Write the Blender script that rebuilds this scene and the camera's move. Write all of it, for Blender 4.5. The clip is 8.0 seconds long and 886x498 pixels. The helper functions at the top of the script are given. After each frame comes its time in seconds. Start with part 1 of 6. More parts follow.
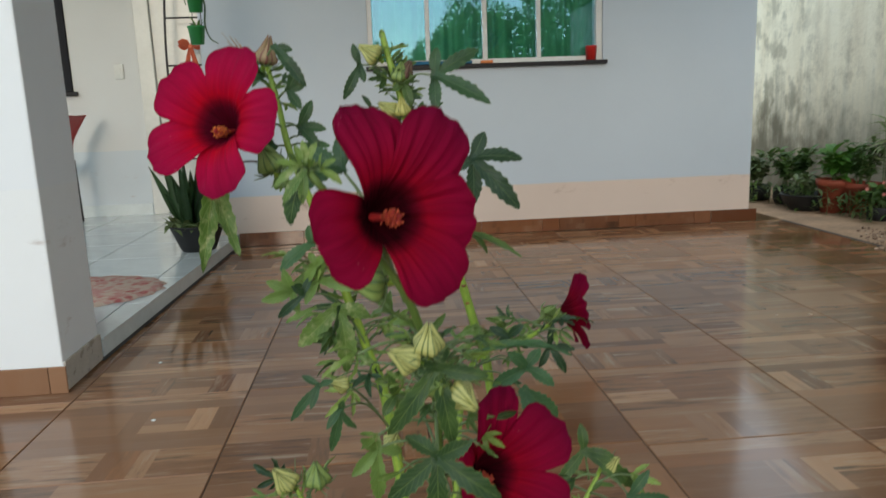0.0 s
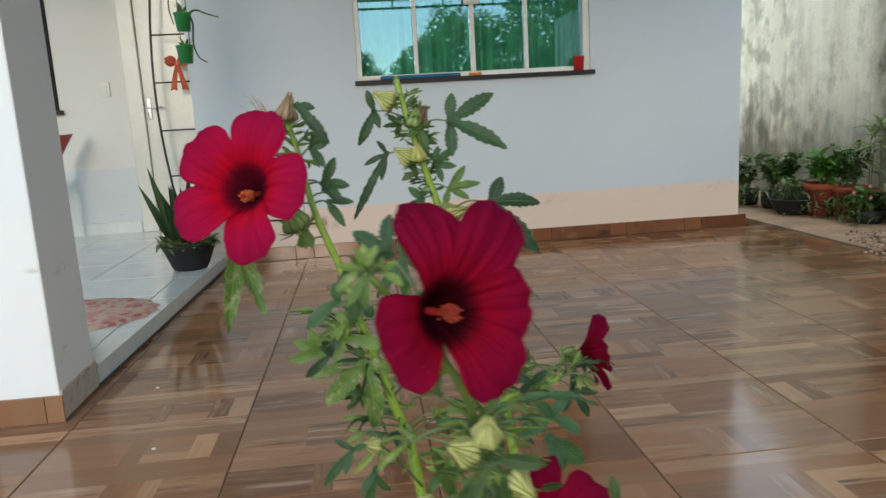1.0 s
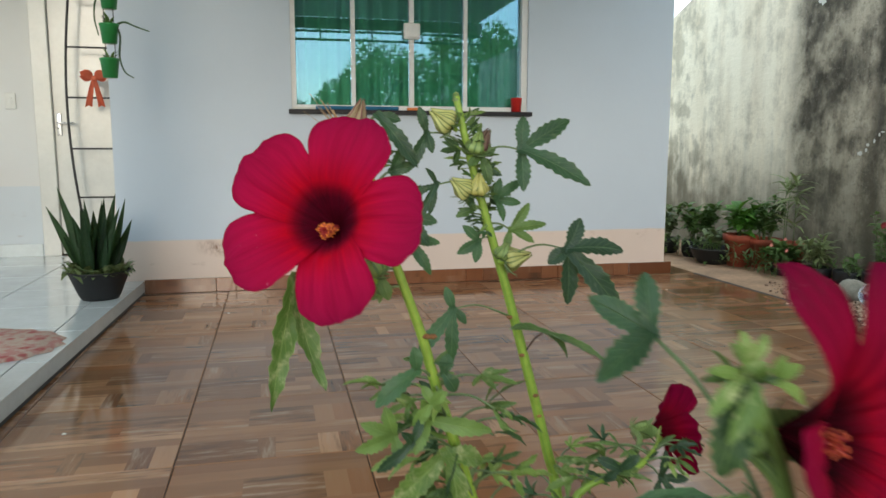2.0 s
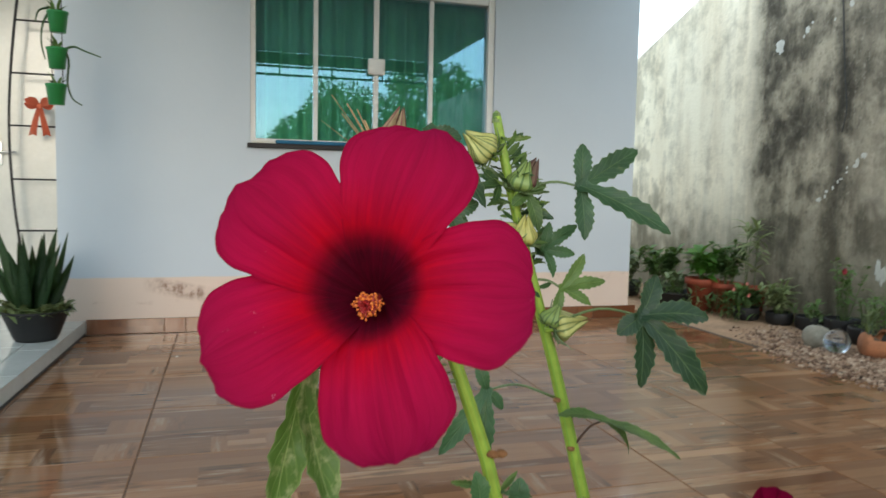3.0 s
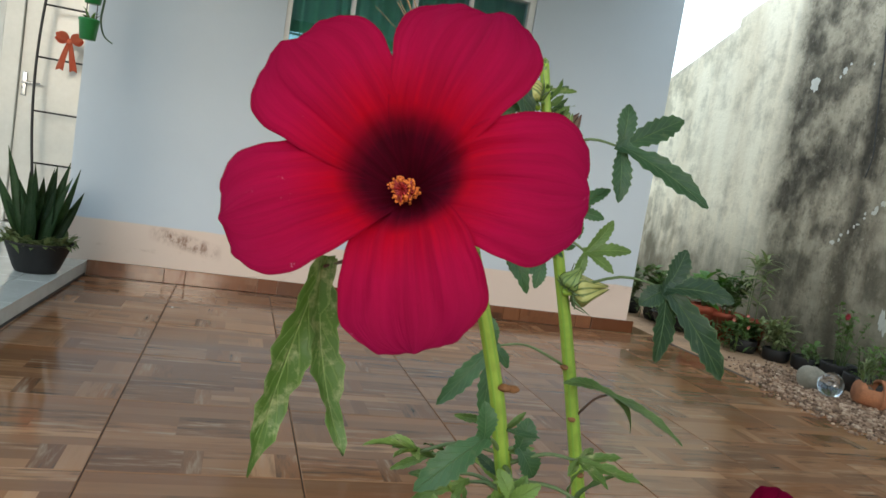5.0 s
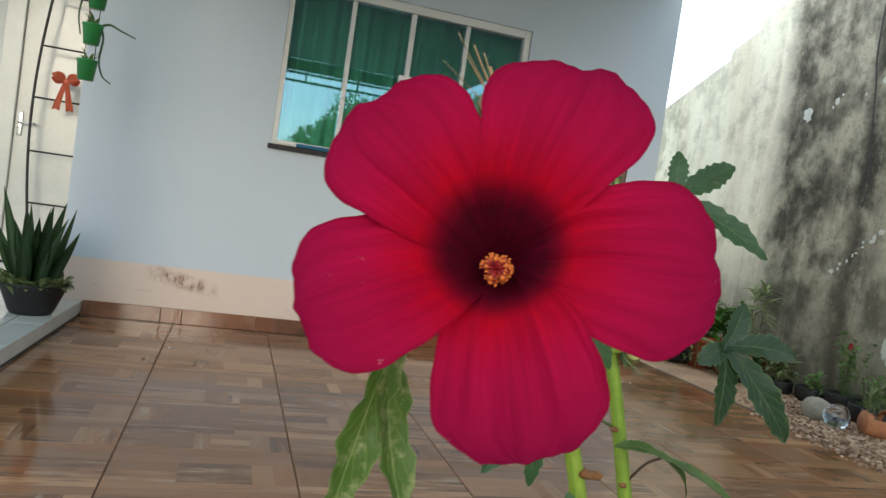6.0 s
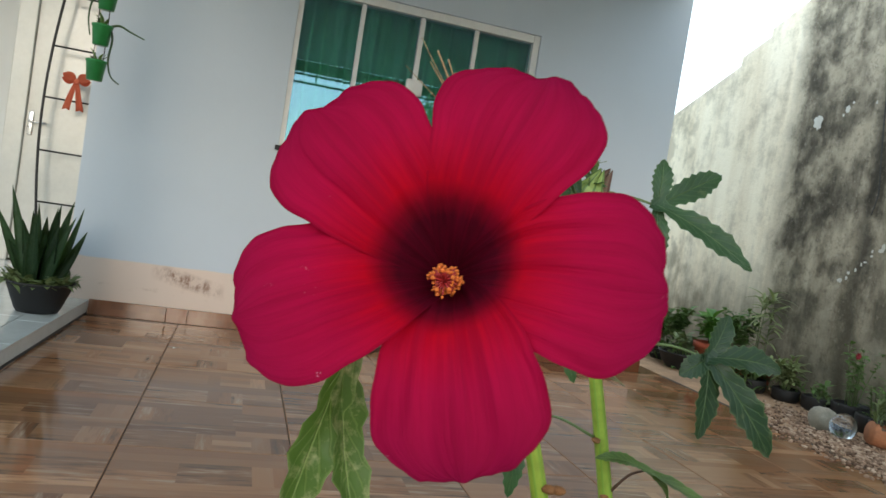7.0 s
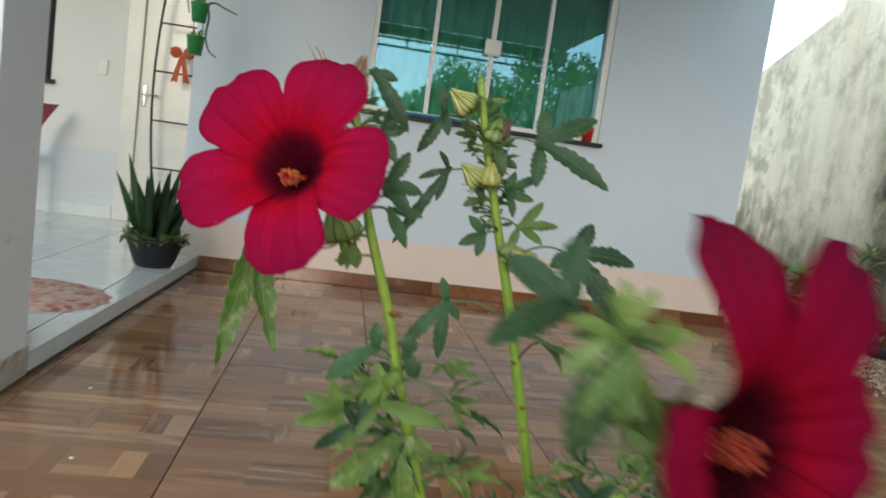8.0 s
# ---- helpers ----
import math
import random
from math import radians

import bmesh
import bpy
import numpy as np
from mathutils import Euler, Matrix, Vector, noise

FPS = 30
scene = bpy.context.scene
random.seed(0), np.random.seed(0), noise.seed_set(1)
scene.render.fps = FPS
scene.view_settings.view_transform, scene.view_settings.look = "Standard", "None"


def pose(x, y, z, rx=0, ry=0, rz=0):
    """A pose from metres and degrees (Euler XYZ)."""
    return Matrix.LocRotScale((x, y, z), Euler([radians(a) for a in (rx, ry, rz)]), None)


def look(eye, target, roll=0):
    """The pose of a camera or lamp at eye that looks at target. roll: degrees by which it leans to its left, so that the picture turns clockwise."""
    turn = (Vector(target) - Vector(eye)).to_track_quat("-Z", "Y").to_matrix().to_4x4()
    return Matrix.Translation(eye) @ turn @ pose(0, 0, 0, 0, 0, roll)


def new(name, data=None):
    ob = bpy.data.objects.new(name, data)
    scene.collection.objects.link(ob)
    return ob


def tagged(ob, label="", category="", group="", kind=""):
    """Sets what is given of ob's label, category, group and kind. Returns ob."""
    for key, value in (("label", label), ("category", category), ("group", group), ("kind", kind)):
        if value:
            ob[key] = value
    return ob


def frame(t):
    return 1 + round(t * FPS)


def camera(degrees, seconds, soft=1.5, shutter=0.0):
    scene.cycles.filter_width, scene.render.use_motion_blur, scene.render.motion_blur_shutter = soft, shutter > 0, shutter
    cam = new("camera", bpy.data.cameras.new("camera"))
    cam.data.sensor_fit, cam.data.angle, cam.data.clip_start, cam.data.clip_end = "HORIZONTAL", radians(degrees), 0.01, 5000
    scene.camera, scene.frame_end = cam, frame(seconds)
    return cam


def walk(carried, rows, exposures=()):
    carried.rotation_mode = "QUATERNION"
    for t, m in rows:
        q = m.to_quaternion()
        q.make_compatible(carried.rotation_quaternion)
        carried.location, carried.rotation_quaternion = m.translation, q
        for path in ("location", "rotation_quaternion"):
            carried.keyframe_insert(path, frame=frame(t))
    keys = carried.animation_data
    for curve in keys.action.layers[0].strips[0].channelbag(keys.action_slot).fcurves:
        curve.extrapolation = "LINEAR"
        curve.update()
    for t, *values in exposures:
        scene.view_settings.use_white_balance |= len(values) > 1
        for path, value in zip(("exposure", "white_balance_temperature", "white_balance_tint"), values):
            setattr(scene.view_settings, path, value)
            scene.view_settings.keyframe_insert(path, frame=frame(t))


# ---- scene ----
# camera and its walk
cam = camera(62.8, 8.0, shutter=0.5)
PATH = [
    (0, (0.031, 0.115, 0.809), (0.196, 2.072, 0.432), -2.1),
    (0.5, (0.030, 0.107, 0.839), (0.237, 2.067, 0.502), -0.9),
    (1, (0.004, 0.126, 0.847), (0.203, 2.083, 0.486), -3.2),
    (1.2, (-0.026, 0.153, 0.840), (0.231, 2.106, 0.491), -2.2),
    (2.3, (-0.119, 0.310, 0.841), (0.344, 2.238, 0.584), -0.1),
    (2.5, (-0.125, 0.339, 0.842), (0.339, 2.268, 0.59), -0.3),
    (3, (-0.122, 0.415, 0.837), (0.447, 2.325, 0.675), 1.2),
    (3.5, (-0.146, 0.453, 0.834), (0.505, 2.34, 0.703), 3.7),
    (4, (-0.15, 0.48, 0.832), (0.528, 2.352, 0.647), 4.5),
    (4.5, (-0.134, 0.464, 0.815), (0.499, 2.355, 0.658), 7.8),
    (4.7, (-0.123, 0.441, 0.805), (0.439, 2.350, 0.609), 8.7),
    (5.25, (-0.134, 0.430, 0.803), (0.430, 2.343, 0.663), 9.4),
    (5.8, (-0.154, 0.457, 0.804), (0.412, 2.374, 0.736), 10.2),
    (6, (-0.147, 0.464, 0.811), (0.414, 2.381, 0.723), 8.3),
    (6.5, (-0.136, 0.469, 0.813), (0.417, 2.389, 0.717), 8.2),
    (7, (-0.131, 0.464, 0.815), (0.407, 2.389, 0.733), 9.0),
    (7.5, (-0.108, 0.399, 0.821), (0.313, 2.349, 0.686), 8.8),
    (8, (-0.052, 0.286, 0.815), (0.234, 2.253, 0.588), 7.9),
]
EXPOSURE = [(0.0, 1.87, 7300, 10), (0.5, 2.03, 7300, 10), (1.0, 2.06, 7300, 10), (2.5, 2.22, 7300, 10), (4.0, 2.17, 7300, 10), (8.0, 2.10, 7300, 10)]
walk(cam, [(t, look(eye, target, roll)) for t, eye, target, roll in PATH], EXPOSURE)

# ---------- world, sun, light ----------
SUN_EL, SUN_AZ = radians(10), radians(187)
world = bpy.data.worlds.new("sky")
scene.world = world
world.use_nodes = True
wn = world.node_tree.nodes
wn.clear()
w_out = wn.new("ShaderNodeOutputWorld")
w_bg = wn.new("ShaderNodeBackground")
w_sky = wn.new("ShaderNodeTexSky")
w_sky.sky_type = 'NISHITA'
w_sky.sun_disc = False
w_sky.sun_elevation, w_sky.sun_rotation = SUN_EL, SUN_AZ
w_sky.dust_density, w_sky.air_density, w_sky.ozone_density = 0.2, 1.0, 2.5
w_bg.inputs["Strength"].default_value = 0.04
# an even pale blue light added on top of the sky texture
w_even_light = wn.new("ShaderNodeBackground")
w_even_light.inputs["Color"].default_value = (0.68, 0.85, 1.0, 1)
w_even_light.inputs["Strength"].default_value = 0.515
w_sum = wn.new("ShaderNodeAddShader")
world.node_tree.links.new(w_sky.outputs[0], w_bg.inputs[0])
world.node_tree.links.new(w_bg.outputs[0], w_sum.inputs[0])
world.node_tree.links.new(w_even_light.outputs[0], w_sum.inputs[1])
world.node_tree.links.new(w_sum.outputs[0], w_out.inputs[0])
sun_data = bpy.data.lights.new("sun", 'SUN')
sun_data.energy, sun_data.angle, sun_data.color = 0.20, radians(13), (1.0, 0.91, 0.80)
sun_dir = Vector((math.sin(SUN_AZ) * math.cos(SUN_EL), math.cos(SUN_AZ) * math.cos(SUN_EL), math.sin(SUN_EL)))
new("sun", sun_data).matrix_world = look(sun_dir * 20, (0, 0, 0))


# ---------- materials ----------
class Graph:
    def __init__(self, name):
        self.m = bpy.data.materials.new(name)
        self.m.use_nodes = True
        self.t = self.m.node_tree
        self.t.nodes.clear()
        self.out = self.t.nodes.new("ShaderNodeOutputMaterial")

    def n(self, kind, **props):
        nd = self.t.nodes.new("ShaderNode" + kind)
        if "operation" in props:
            nd.operation = props["operation"]
        if "data_type" in props:
            nd.data_type = props["data_type"]
        if "blend_type" in props:
            nd.blend_type = props["blend_type"]
        if "attribute_name" in props:
            nd.attribute_name = props["attribute_name"]
        if "wave_type" in props:
            nd.wave_type = props["wave_type"]
        if "bands_direction" in props:
            nd.bands_direction = props["bands_direction"]
        return nd

    def link(self, a, b):
        self.t.links.new(a, b)

    def put(self, sock, v):
        if isinstance(v, bpy.types.NodeSocket):
            self.link(v, sock)
        else:
            sock.default_value = v

    def math(self, op, a, b=0.0):
        nd = self.n("Math", operation=op)
        self.put(nd.inputs[0], a)
        self.put(nd.inputs[1], b)
        return nd.outputs[0]

    def mix(self, fac, a, b, mode='MIX'):
        nd = self.n("Mix", data_type='RGBA', blend_type=mode)
        self.put(nd.inputs[0], fac)
        for s, v in ((nd.inputs[6], a), (nd.inputs[7], b)):
            self.put(s, v if isinstance(v, bpy.types.NodeSocket) else (*v, 1))
        return nd.outputs[2]

    def noise(self, vec, scale, detail=4.0, rough=0.55):
        nd = self.n("TexNoise")
        nd.inputs["Scale"].default_value = scale
        nd.inputs["Detail"].default_value = detail
        nd.inputs["Roughness"].default_value = rough
        if vec is not None:
            self.link(vec, nd.inputs["Vector"])
        return nd.outputs[0]

    def span(self, v, a, b, c=0.0, d=1.0):
        nd = self.n("MapRange")
        self.put(nd.inputs[0], v)
        for i, x in enumerate((a, b, c, d)):
            self.put(nd.inputs[i + 1], x)
        return nd.outputs[0]

    def ramp(self, v, stops):
        nd = self.n("ValToRGB")
        e = nd.color_ramp.elements
        while len(e) < len(stops):
            e.new(0.5)
        for el, (p, c) in zip(e, stops):
            el.position, el.color = p, (*c, 1)
        self.link(v, nd.inputs[0])
        return nd.outputs[0]

    def pos(self):
        return self.n("NewGeometry").outputs["Position"]

    def scaled(self, vec, s):
        nd = self.n("Mapping")
        nd.inputs["Scale"].default_value = s
        self.link(vec, nd.inputs[0])
        return nd.outputs[0]

    def sep(self, vec):
        nd = self.n("SeparateXYZ")
        self.link(vec, nd.inputs[0])
        return nd.outputs

    def bump(self, h, strength, dist):
        nd = self.n("Bump")
        nd.inputs["Strength"].default_value = strength
        nd.inputs["Distance"].default_value = dist
        self.link(h, nd.inputs["Height"])
        return nd.outputs[0]

    def bsdf(self, color, rough=0.5, metal=0.0, normal=None, spec=0.5, coat=0.0):
        nd = self.n("BsdfPrincipled")
        self.put(nd.inputs["Base Color"], color if isinstance(color, bpy.types.NodeSocket) else (*color, 1))
        self.put(nd.inputs["Roughness"], rough)
        self.put(nd.inputs["Metallic"], metal)
        nd.inputs["Specular IOR Level"].default_value = spec
        nd.inputs["Coat Weight"].default_value = coat
        if normal is not None:
            self.link(normal, nd.inputs["Normal"])
        return nd.outputs[0]

    def done(self, shader):
        self.link(shader, self.out.inputs[0])
        return self.m


def plain(name, color, rough=0.5, metal=0.0, vary=0.18, scale=18.0, relief=0.0, spec=0.5):
    """A surface of one base colour, mottled at two scales, with a fine relief."""
    g = Graph(name)
    p = g.n("TexCoord").outputs["Object"]
    a, b = g.noise(p, scale), g.noise(p, scale * 7, 2.0)
    f = g.math('ADD', g.math('MULTIPLY', a, 0.65), g.math('MULTIPLY', b, 0.35))
    dark, light = [c * (1 - vary) for c in color], [min(1.0, c * (1 + vary)) for c in color]
    col = g.mix(g.span(f, 0.35, 0.65), dark, light)
    r = g.span(a, 0.3, 0.7, max(0.02, rough - 0.07), min(1.0, rough + 0.07))
    return g.done(g.bsdf(col, r, metal, g.bump(b, 0.3, relief) if relief else None, spec))


def wall_paint(name, upper, lower, height, mark=None):
    """Two-tone house paint: the lower band ends at a height; scuffs and damp marks near the ground."""
    g = Graph(name)
    p = g.pos()
    z = g.sep(p)[2]
    broad, fine = g.noise(p, 1.3), g.noise(p, 22, 6.0)
    edge = g.math('ADD', z, g.math('MULTIPLY', g.math('SUBTRACT', g.noise(p, 9), 0.5), 0.012))
    up = g.mix(g.span(broad, 0.3, 0.7), [c * 0.95 for c in upper], upper)
    low = g.mix(g.span(broad, 0.3, 0.7), [c * 0.92 for c in lower], lower)
    scuff = g.math('MULTIPLY', g.span(g.noise(g.scaled(p, (1.6, 1.6, 5.0)), 2.2, 6.0, 0.7), 0.60, 0.74), g.span(fine, 0.4, 0.6))
    low = g.mix(g.math('MULTIPLY', scuff, 0.55), low, (0.30, 0.17, 0.10))
    if mark:
        # an old brown scrape on the lower band: middle, half length, height
        mx, half, mz = mark
        x = g.sep(p)[0]
        near = g.math('MULTIPLY', g.span(g.math('ABSOLUTE', g.math('SUBTRACT', x, mx)), half, half * 0.4), g.span(g.math('ABSOLUTE', g.math('SUBTRACT', g.math('ADD', z, g.math('MULTIPLY', g.math('SUBTRACT', x, mx), 0.22)), mz)), 0.055, 0.012))
        low = g.mix(g.math('MULTIPLY', near, g.span(g.noise(g.scaled(p, (1.0, 1.0, 0.6)), 26, 6.0, 0.7), 0.42, 0.60, 0.12, 0.95)), low, (0.21, 0.095, 0.055))
    col = g.mix(g.span(edge, height - 0.003, height + 0.003), low, up)
    return g.done(g.bsdf(col, g.span(fine, 0.3, 0.7, 0.5, 0.68), 0.0, g.bump(fine, 0.25, 0.002), 0.35))


def tile_print(name, tint):
    """Glazed floor tile printed with short boards: 'tone' and 'turn' come with each printed board."""
    g = Graph(name)
    p = g.pos()
    rnd = g.n("ObjectInfo").outputs["Random"]
    tone = g.n("Attribute", attribute_name="tone").outputs["Fac"]
    turn = g.n("Attribute", attribute_name="turn").outputs["Fac"]
    shift = g.n("CombineXYZ")
    g.link(g.math('MULTIPLY', rnd, 37.0), shift.inputs[0])
    g.link(g.math('MULTIPLY', tone, 61.0), shift.inputs[2])
    add = g.n("VectorMath", operation='ADD')
    g.link(p, add.inputs[0])
    g.link(shift.outputs[0], add.inputs[1])
    q = add.outputs[0]
    along_x = g.noise(g.scaled(q, (5.0, 38.0, 1.0)), 1.0, 8.0, 0.62)
    along_y = g.noise(g.scaled(q, (38.0, 5.0, 1.0)), 1.0, 8.0, 0.62)
    grain = g.math('ADD', g.math('MULTIPLY', along_x, g.math('SUBTRACT', 1.0, turn)), g.math('MULTIPLY', along_y, turn))
    t2 = g.math('FRACT', g.math('ADD', tone, g.math('MULTIPLY', rnd, 0.35)))
    base = g.ramp(t2, [(0.0, (0.147, 0.059, 0.030)), (0.22, (0.220, 0.102, 0.054)), (0.42, (0.314, 0.152, 0.081)),
                       (0.60, (0.253, 0.105, 0.049)), (0.8, (0.194, 0.092, 0.053)), (1.0, (0.425, 0.216, 0.119))])
    worn = g.span(g.math('FRACT', g.math('MULTIPLY', tone, 7.3)), 0.35, 0.75, 0.12, 1.0)
    col = g.mix(g.math('MULTIPLY', g.span(grain, 0.48, 0.34), g.math('MULTIPLY', worn, 0.9)), base, (0.075, 0.045, 0.030))
    pale = g.math('MULTIPLY', g.span(grain, 0.53, 0.68), worn)
    col = g.mix(g.math('MULTIPLY', pale, 0.55), col, (0.43, 0.325, 0.235))
    col = g.mix(1.0, col, tint, 'MULTIPLY')
    film = g.noise(p, 1.7, 5.0)
    col = g.mix(g.span(film, 0.45, 0.75, 0.0, 0.09), col, (0.34, 0.27, 0.22))
    rough = g.math('ADD', g.span(film, 0.35, 0.7, 0.05, 0.14), g.math('MULTIPLY', grain, 0.05))
    nrm = g.bump(g.math('ADD', g.math('MULTIPLY', grain, 0.3), g.noise(p, 5.0, 2.0)), 0.07, 0.004)
    return g.done(g.bsdf(col, rough, 0.0, nrm, 0.32))


def petal_material(name, eye, ring, outer):
    """A petal from its dark eye (u = 0) to the rim (u = 1), with fanning veins and a little light passing through."""
    g = Graph(name)
    uv = g.n("UVMap").outputs[0]
    u, v, _ = g.sep(uv)
    veins = g.noise(g.scaled(uv, (0.9, 12.0, 1.0)), 1.0, 5.0, 0.6)
    fine = g.noise(g.scaled(uv, (1.6, 46.0, 1.0)), 1.0, 3.0, 0.6)
    blot = g.noise(g.n("TexCoord").outputs["Object"], 60, 3.0)
    crease = g.noise(g.scaled(uv, (0.7, 5.0, 1.0)), 1.0, 3.0, 0.5)
    uu = g.math('ADD', u, g.math('MULTIPLY', g.math('SUBTRACT', veins, 0.5), 0.07))
    col = g.ramp(uu, [(0.0, [c * 0.8 for c in eye]), (0.23, eye), (0.29, [0.75 * a + 0.25 * b for a, b in zip(eye, ring)]), (0.365, ring), (0.62, outer), (0.9, [outer[0] * 0.72, outer[1], outer[2] * 0.96]), (1.0, [outer[0] * 0.56, outer[1], outer[2] * 0.96])])
    past_eye = g.span(u, 0.24, 0.38, 0.45, 1.0)
    col = g.mix(g.math('MULTIPLY', past_eye, g.math('MULTIPLY', g.span(g.math('ADD', g.math('MULTIPLY', veins, 0.8), g.math('MULTIPLY', fine, 0.2)), 0.44, 0.66), 0.52)), col, [c * 0.5 for c in outer])
    # broad folds: their shade is darkened into the petal colour
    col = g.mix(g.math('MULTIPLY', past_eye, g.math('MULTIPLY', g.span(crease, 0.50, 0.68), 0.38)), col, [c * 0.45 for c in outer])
    col = g.mix(g.math('MULTIPLY', past_eye, g.span(blot, 0.45, 0.75, 0.0, 0.3)), col, [c * 0.7 for c in outer])
    # thin darker line along both side edges
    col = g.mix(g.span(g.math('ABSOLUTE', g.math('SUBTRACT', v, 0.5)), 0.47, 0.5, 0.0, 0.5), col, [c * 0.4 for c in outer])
    specks = g.math('MULTIPLY', g.span(g.noise(g.n("TexCoord").outputs["Object"], 900, 1.0), 0.66, 0.74), g.span(g.noise(g.scaled(g.n("TexCoord").outputs["Object"], (1.0, 1.0, 2.2)), 38, 2.0), 0.645, 0.70))
    col = g.mix(g.math('MULTIPLY', g.math('MULTIPLY', specks, g.span(u, 0.45, 0.6)), 0.36), col, (0.70, 0.36, 0.45))
    nrm = g.bump(g.math('ADD', g.math('ADD', veins, g.math('MULTIPLY', fine, 0.15)), g.math('MULTIPLY', g.math('ADD', blot, crease), 0.8)), 0.6, 0.0020)
    front = g.bsdf(col, 0.65, 0.0, nrm, 0.035)
    back = g.n("BsdfTranslucent")
    g.link(col, back.inputs[0])
    both = g.n("MixShader")
    both.inputs[0].default_value = 0.25
    g.link(front, both.inputs[1])
    g.link(back.outputs[0], both.inputs[2])
    return g.done(both.outputs[0])


def leaf_material(name, deep, light, rib, damage=0.0):
    g = Graph(name)
    uv = g.n("UVMap").outputs[0]
    u, v, _ = g.sep(uv)
    ob = g.n("TexCoord").outputs["Object"]
    rnd = g.n("ObjectInfo").outputs["Random"]
    mid = g.math('ABSOLUTE', g.math('SUBTRACT', v, 0.5))
    side = g.n("TexWave", wave_type='BANDS', bands_direction='X')
    side.inputs["Scale"].default_value = 2.4
    side.inputs["Distortion"].default_value = 1.0
    comb = g.n("CombineXYZ")
    g.link(g.math('SUBTRACT', u, g.math('MULTIPLY', mid, 0.5)), comb.inputs[0])
    g.link(comb.outputs[0], side.inputs[0])
    blot = g.noise(ob, 70, 4.0)
    f = g.math('ADD', g.math('MULTIPLY', blot, 0.5), g.math('MULTIPLY', rnd, 0.5))
    col = g.mix(g.span(f, 0.3, 0.75), deep, light)
    ribs = g.math('MAXIMUM', g.span(mid, 0.035, 0.0), g.math('MULTIPLY', g.span(side.outputs[1], 0.86, 0.98), 0.30))
    rim = g.span(mid, 0.44, 0.5, 0.0, 0.45)
    col = g.mix(g.math('MAXIMUM', g.math('MULTIPLY', ribs, 0.65), rim), col, rib)
    if damage:
        worn = g.span(g.noise(ob, 130, 5.0, 0.7), 0.60 - damage * 0.1, 0.68)
        col = g.mix(g.math('MULTIPLY', worn, damage), col, (0.42, 0.42, 0.20))
    nrm = g.bump(g.math('SUBTRACT', g.noise(ob, 110, 3.0), g.math('MULTIPLY', ribs, 0.8)), 0.6, 0.0014)
    front = g.bsdf(col, 0.48, 0.0, nrm, 0.4)
    back = g.n("BsdfTranslucent")
    g.link(g.mix(0.5, col, (0.25, 0.42, 0.06)), back.inputs[0])
    both = g.n("MixShader")
    both.inputs[0].default_value = 0.17
    g.link(front, both.inputs[1])
    g.link(back.outputs[0], both.inputs[2])
    return g.done(both.outputs[0])


def striped(name, pale, rib, freq, rough=0.5):
    """Ribs that run from base to tip (u round the thing, v along it)."""
    g = Graph(name)
    uv = g.n("UVMap").outputs[0]
    u, v, _ = g.sep(uv)
    tri = g.math('PINGPONG', g.math('MULTIPLY', u, float(freq)), 0.5)
    blot = g.noise(g.n("TexCoord").outputs["Object"], 150, 3.0)
    lines = g.span(g.math('ADD', tri, g.math('MULTIPLY', g.math('SUBTRACT', blot, 0.5), 0.14)), 0.10, 0.20, 1.0, 0.0)
    col = g.mix(g.math('MULTIPLY', lines, 0.85), g.mix(g.span(blot, 0.3, 0.7), pale, [c * 0.7 for c in pale]), rib)
    return g.done(g.bsdf(col, rough, 0.0, g.bump(lines, 0.3, 0.0006), 0.4))


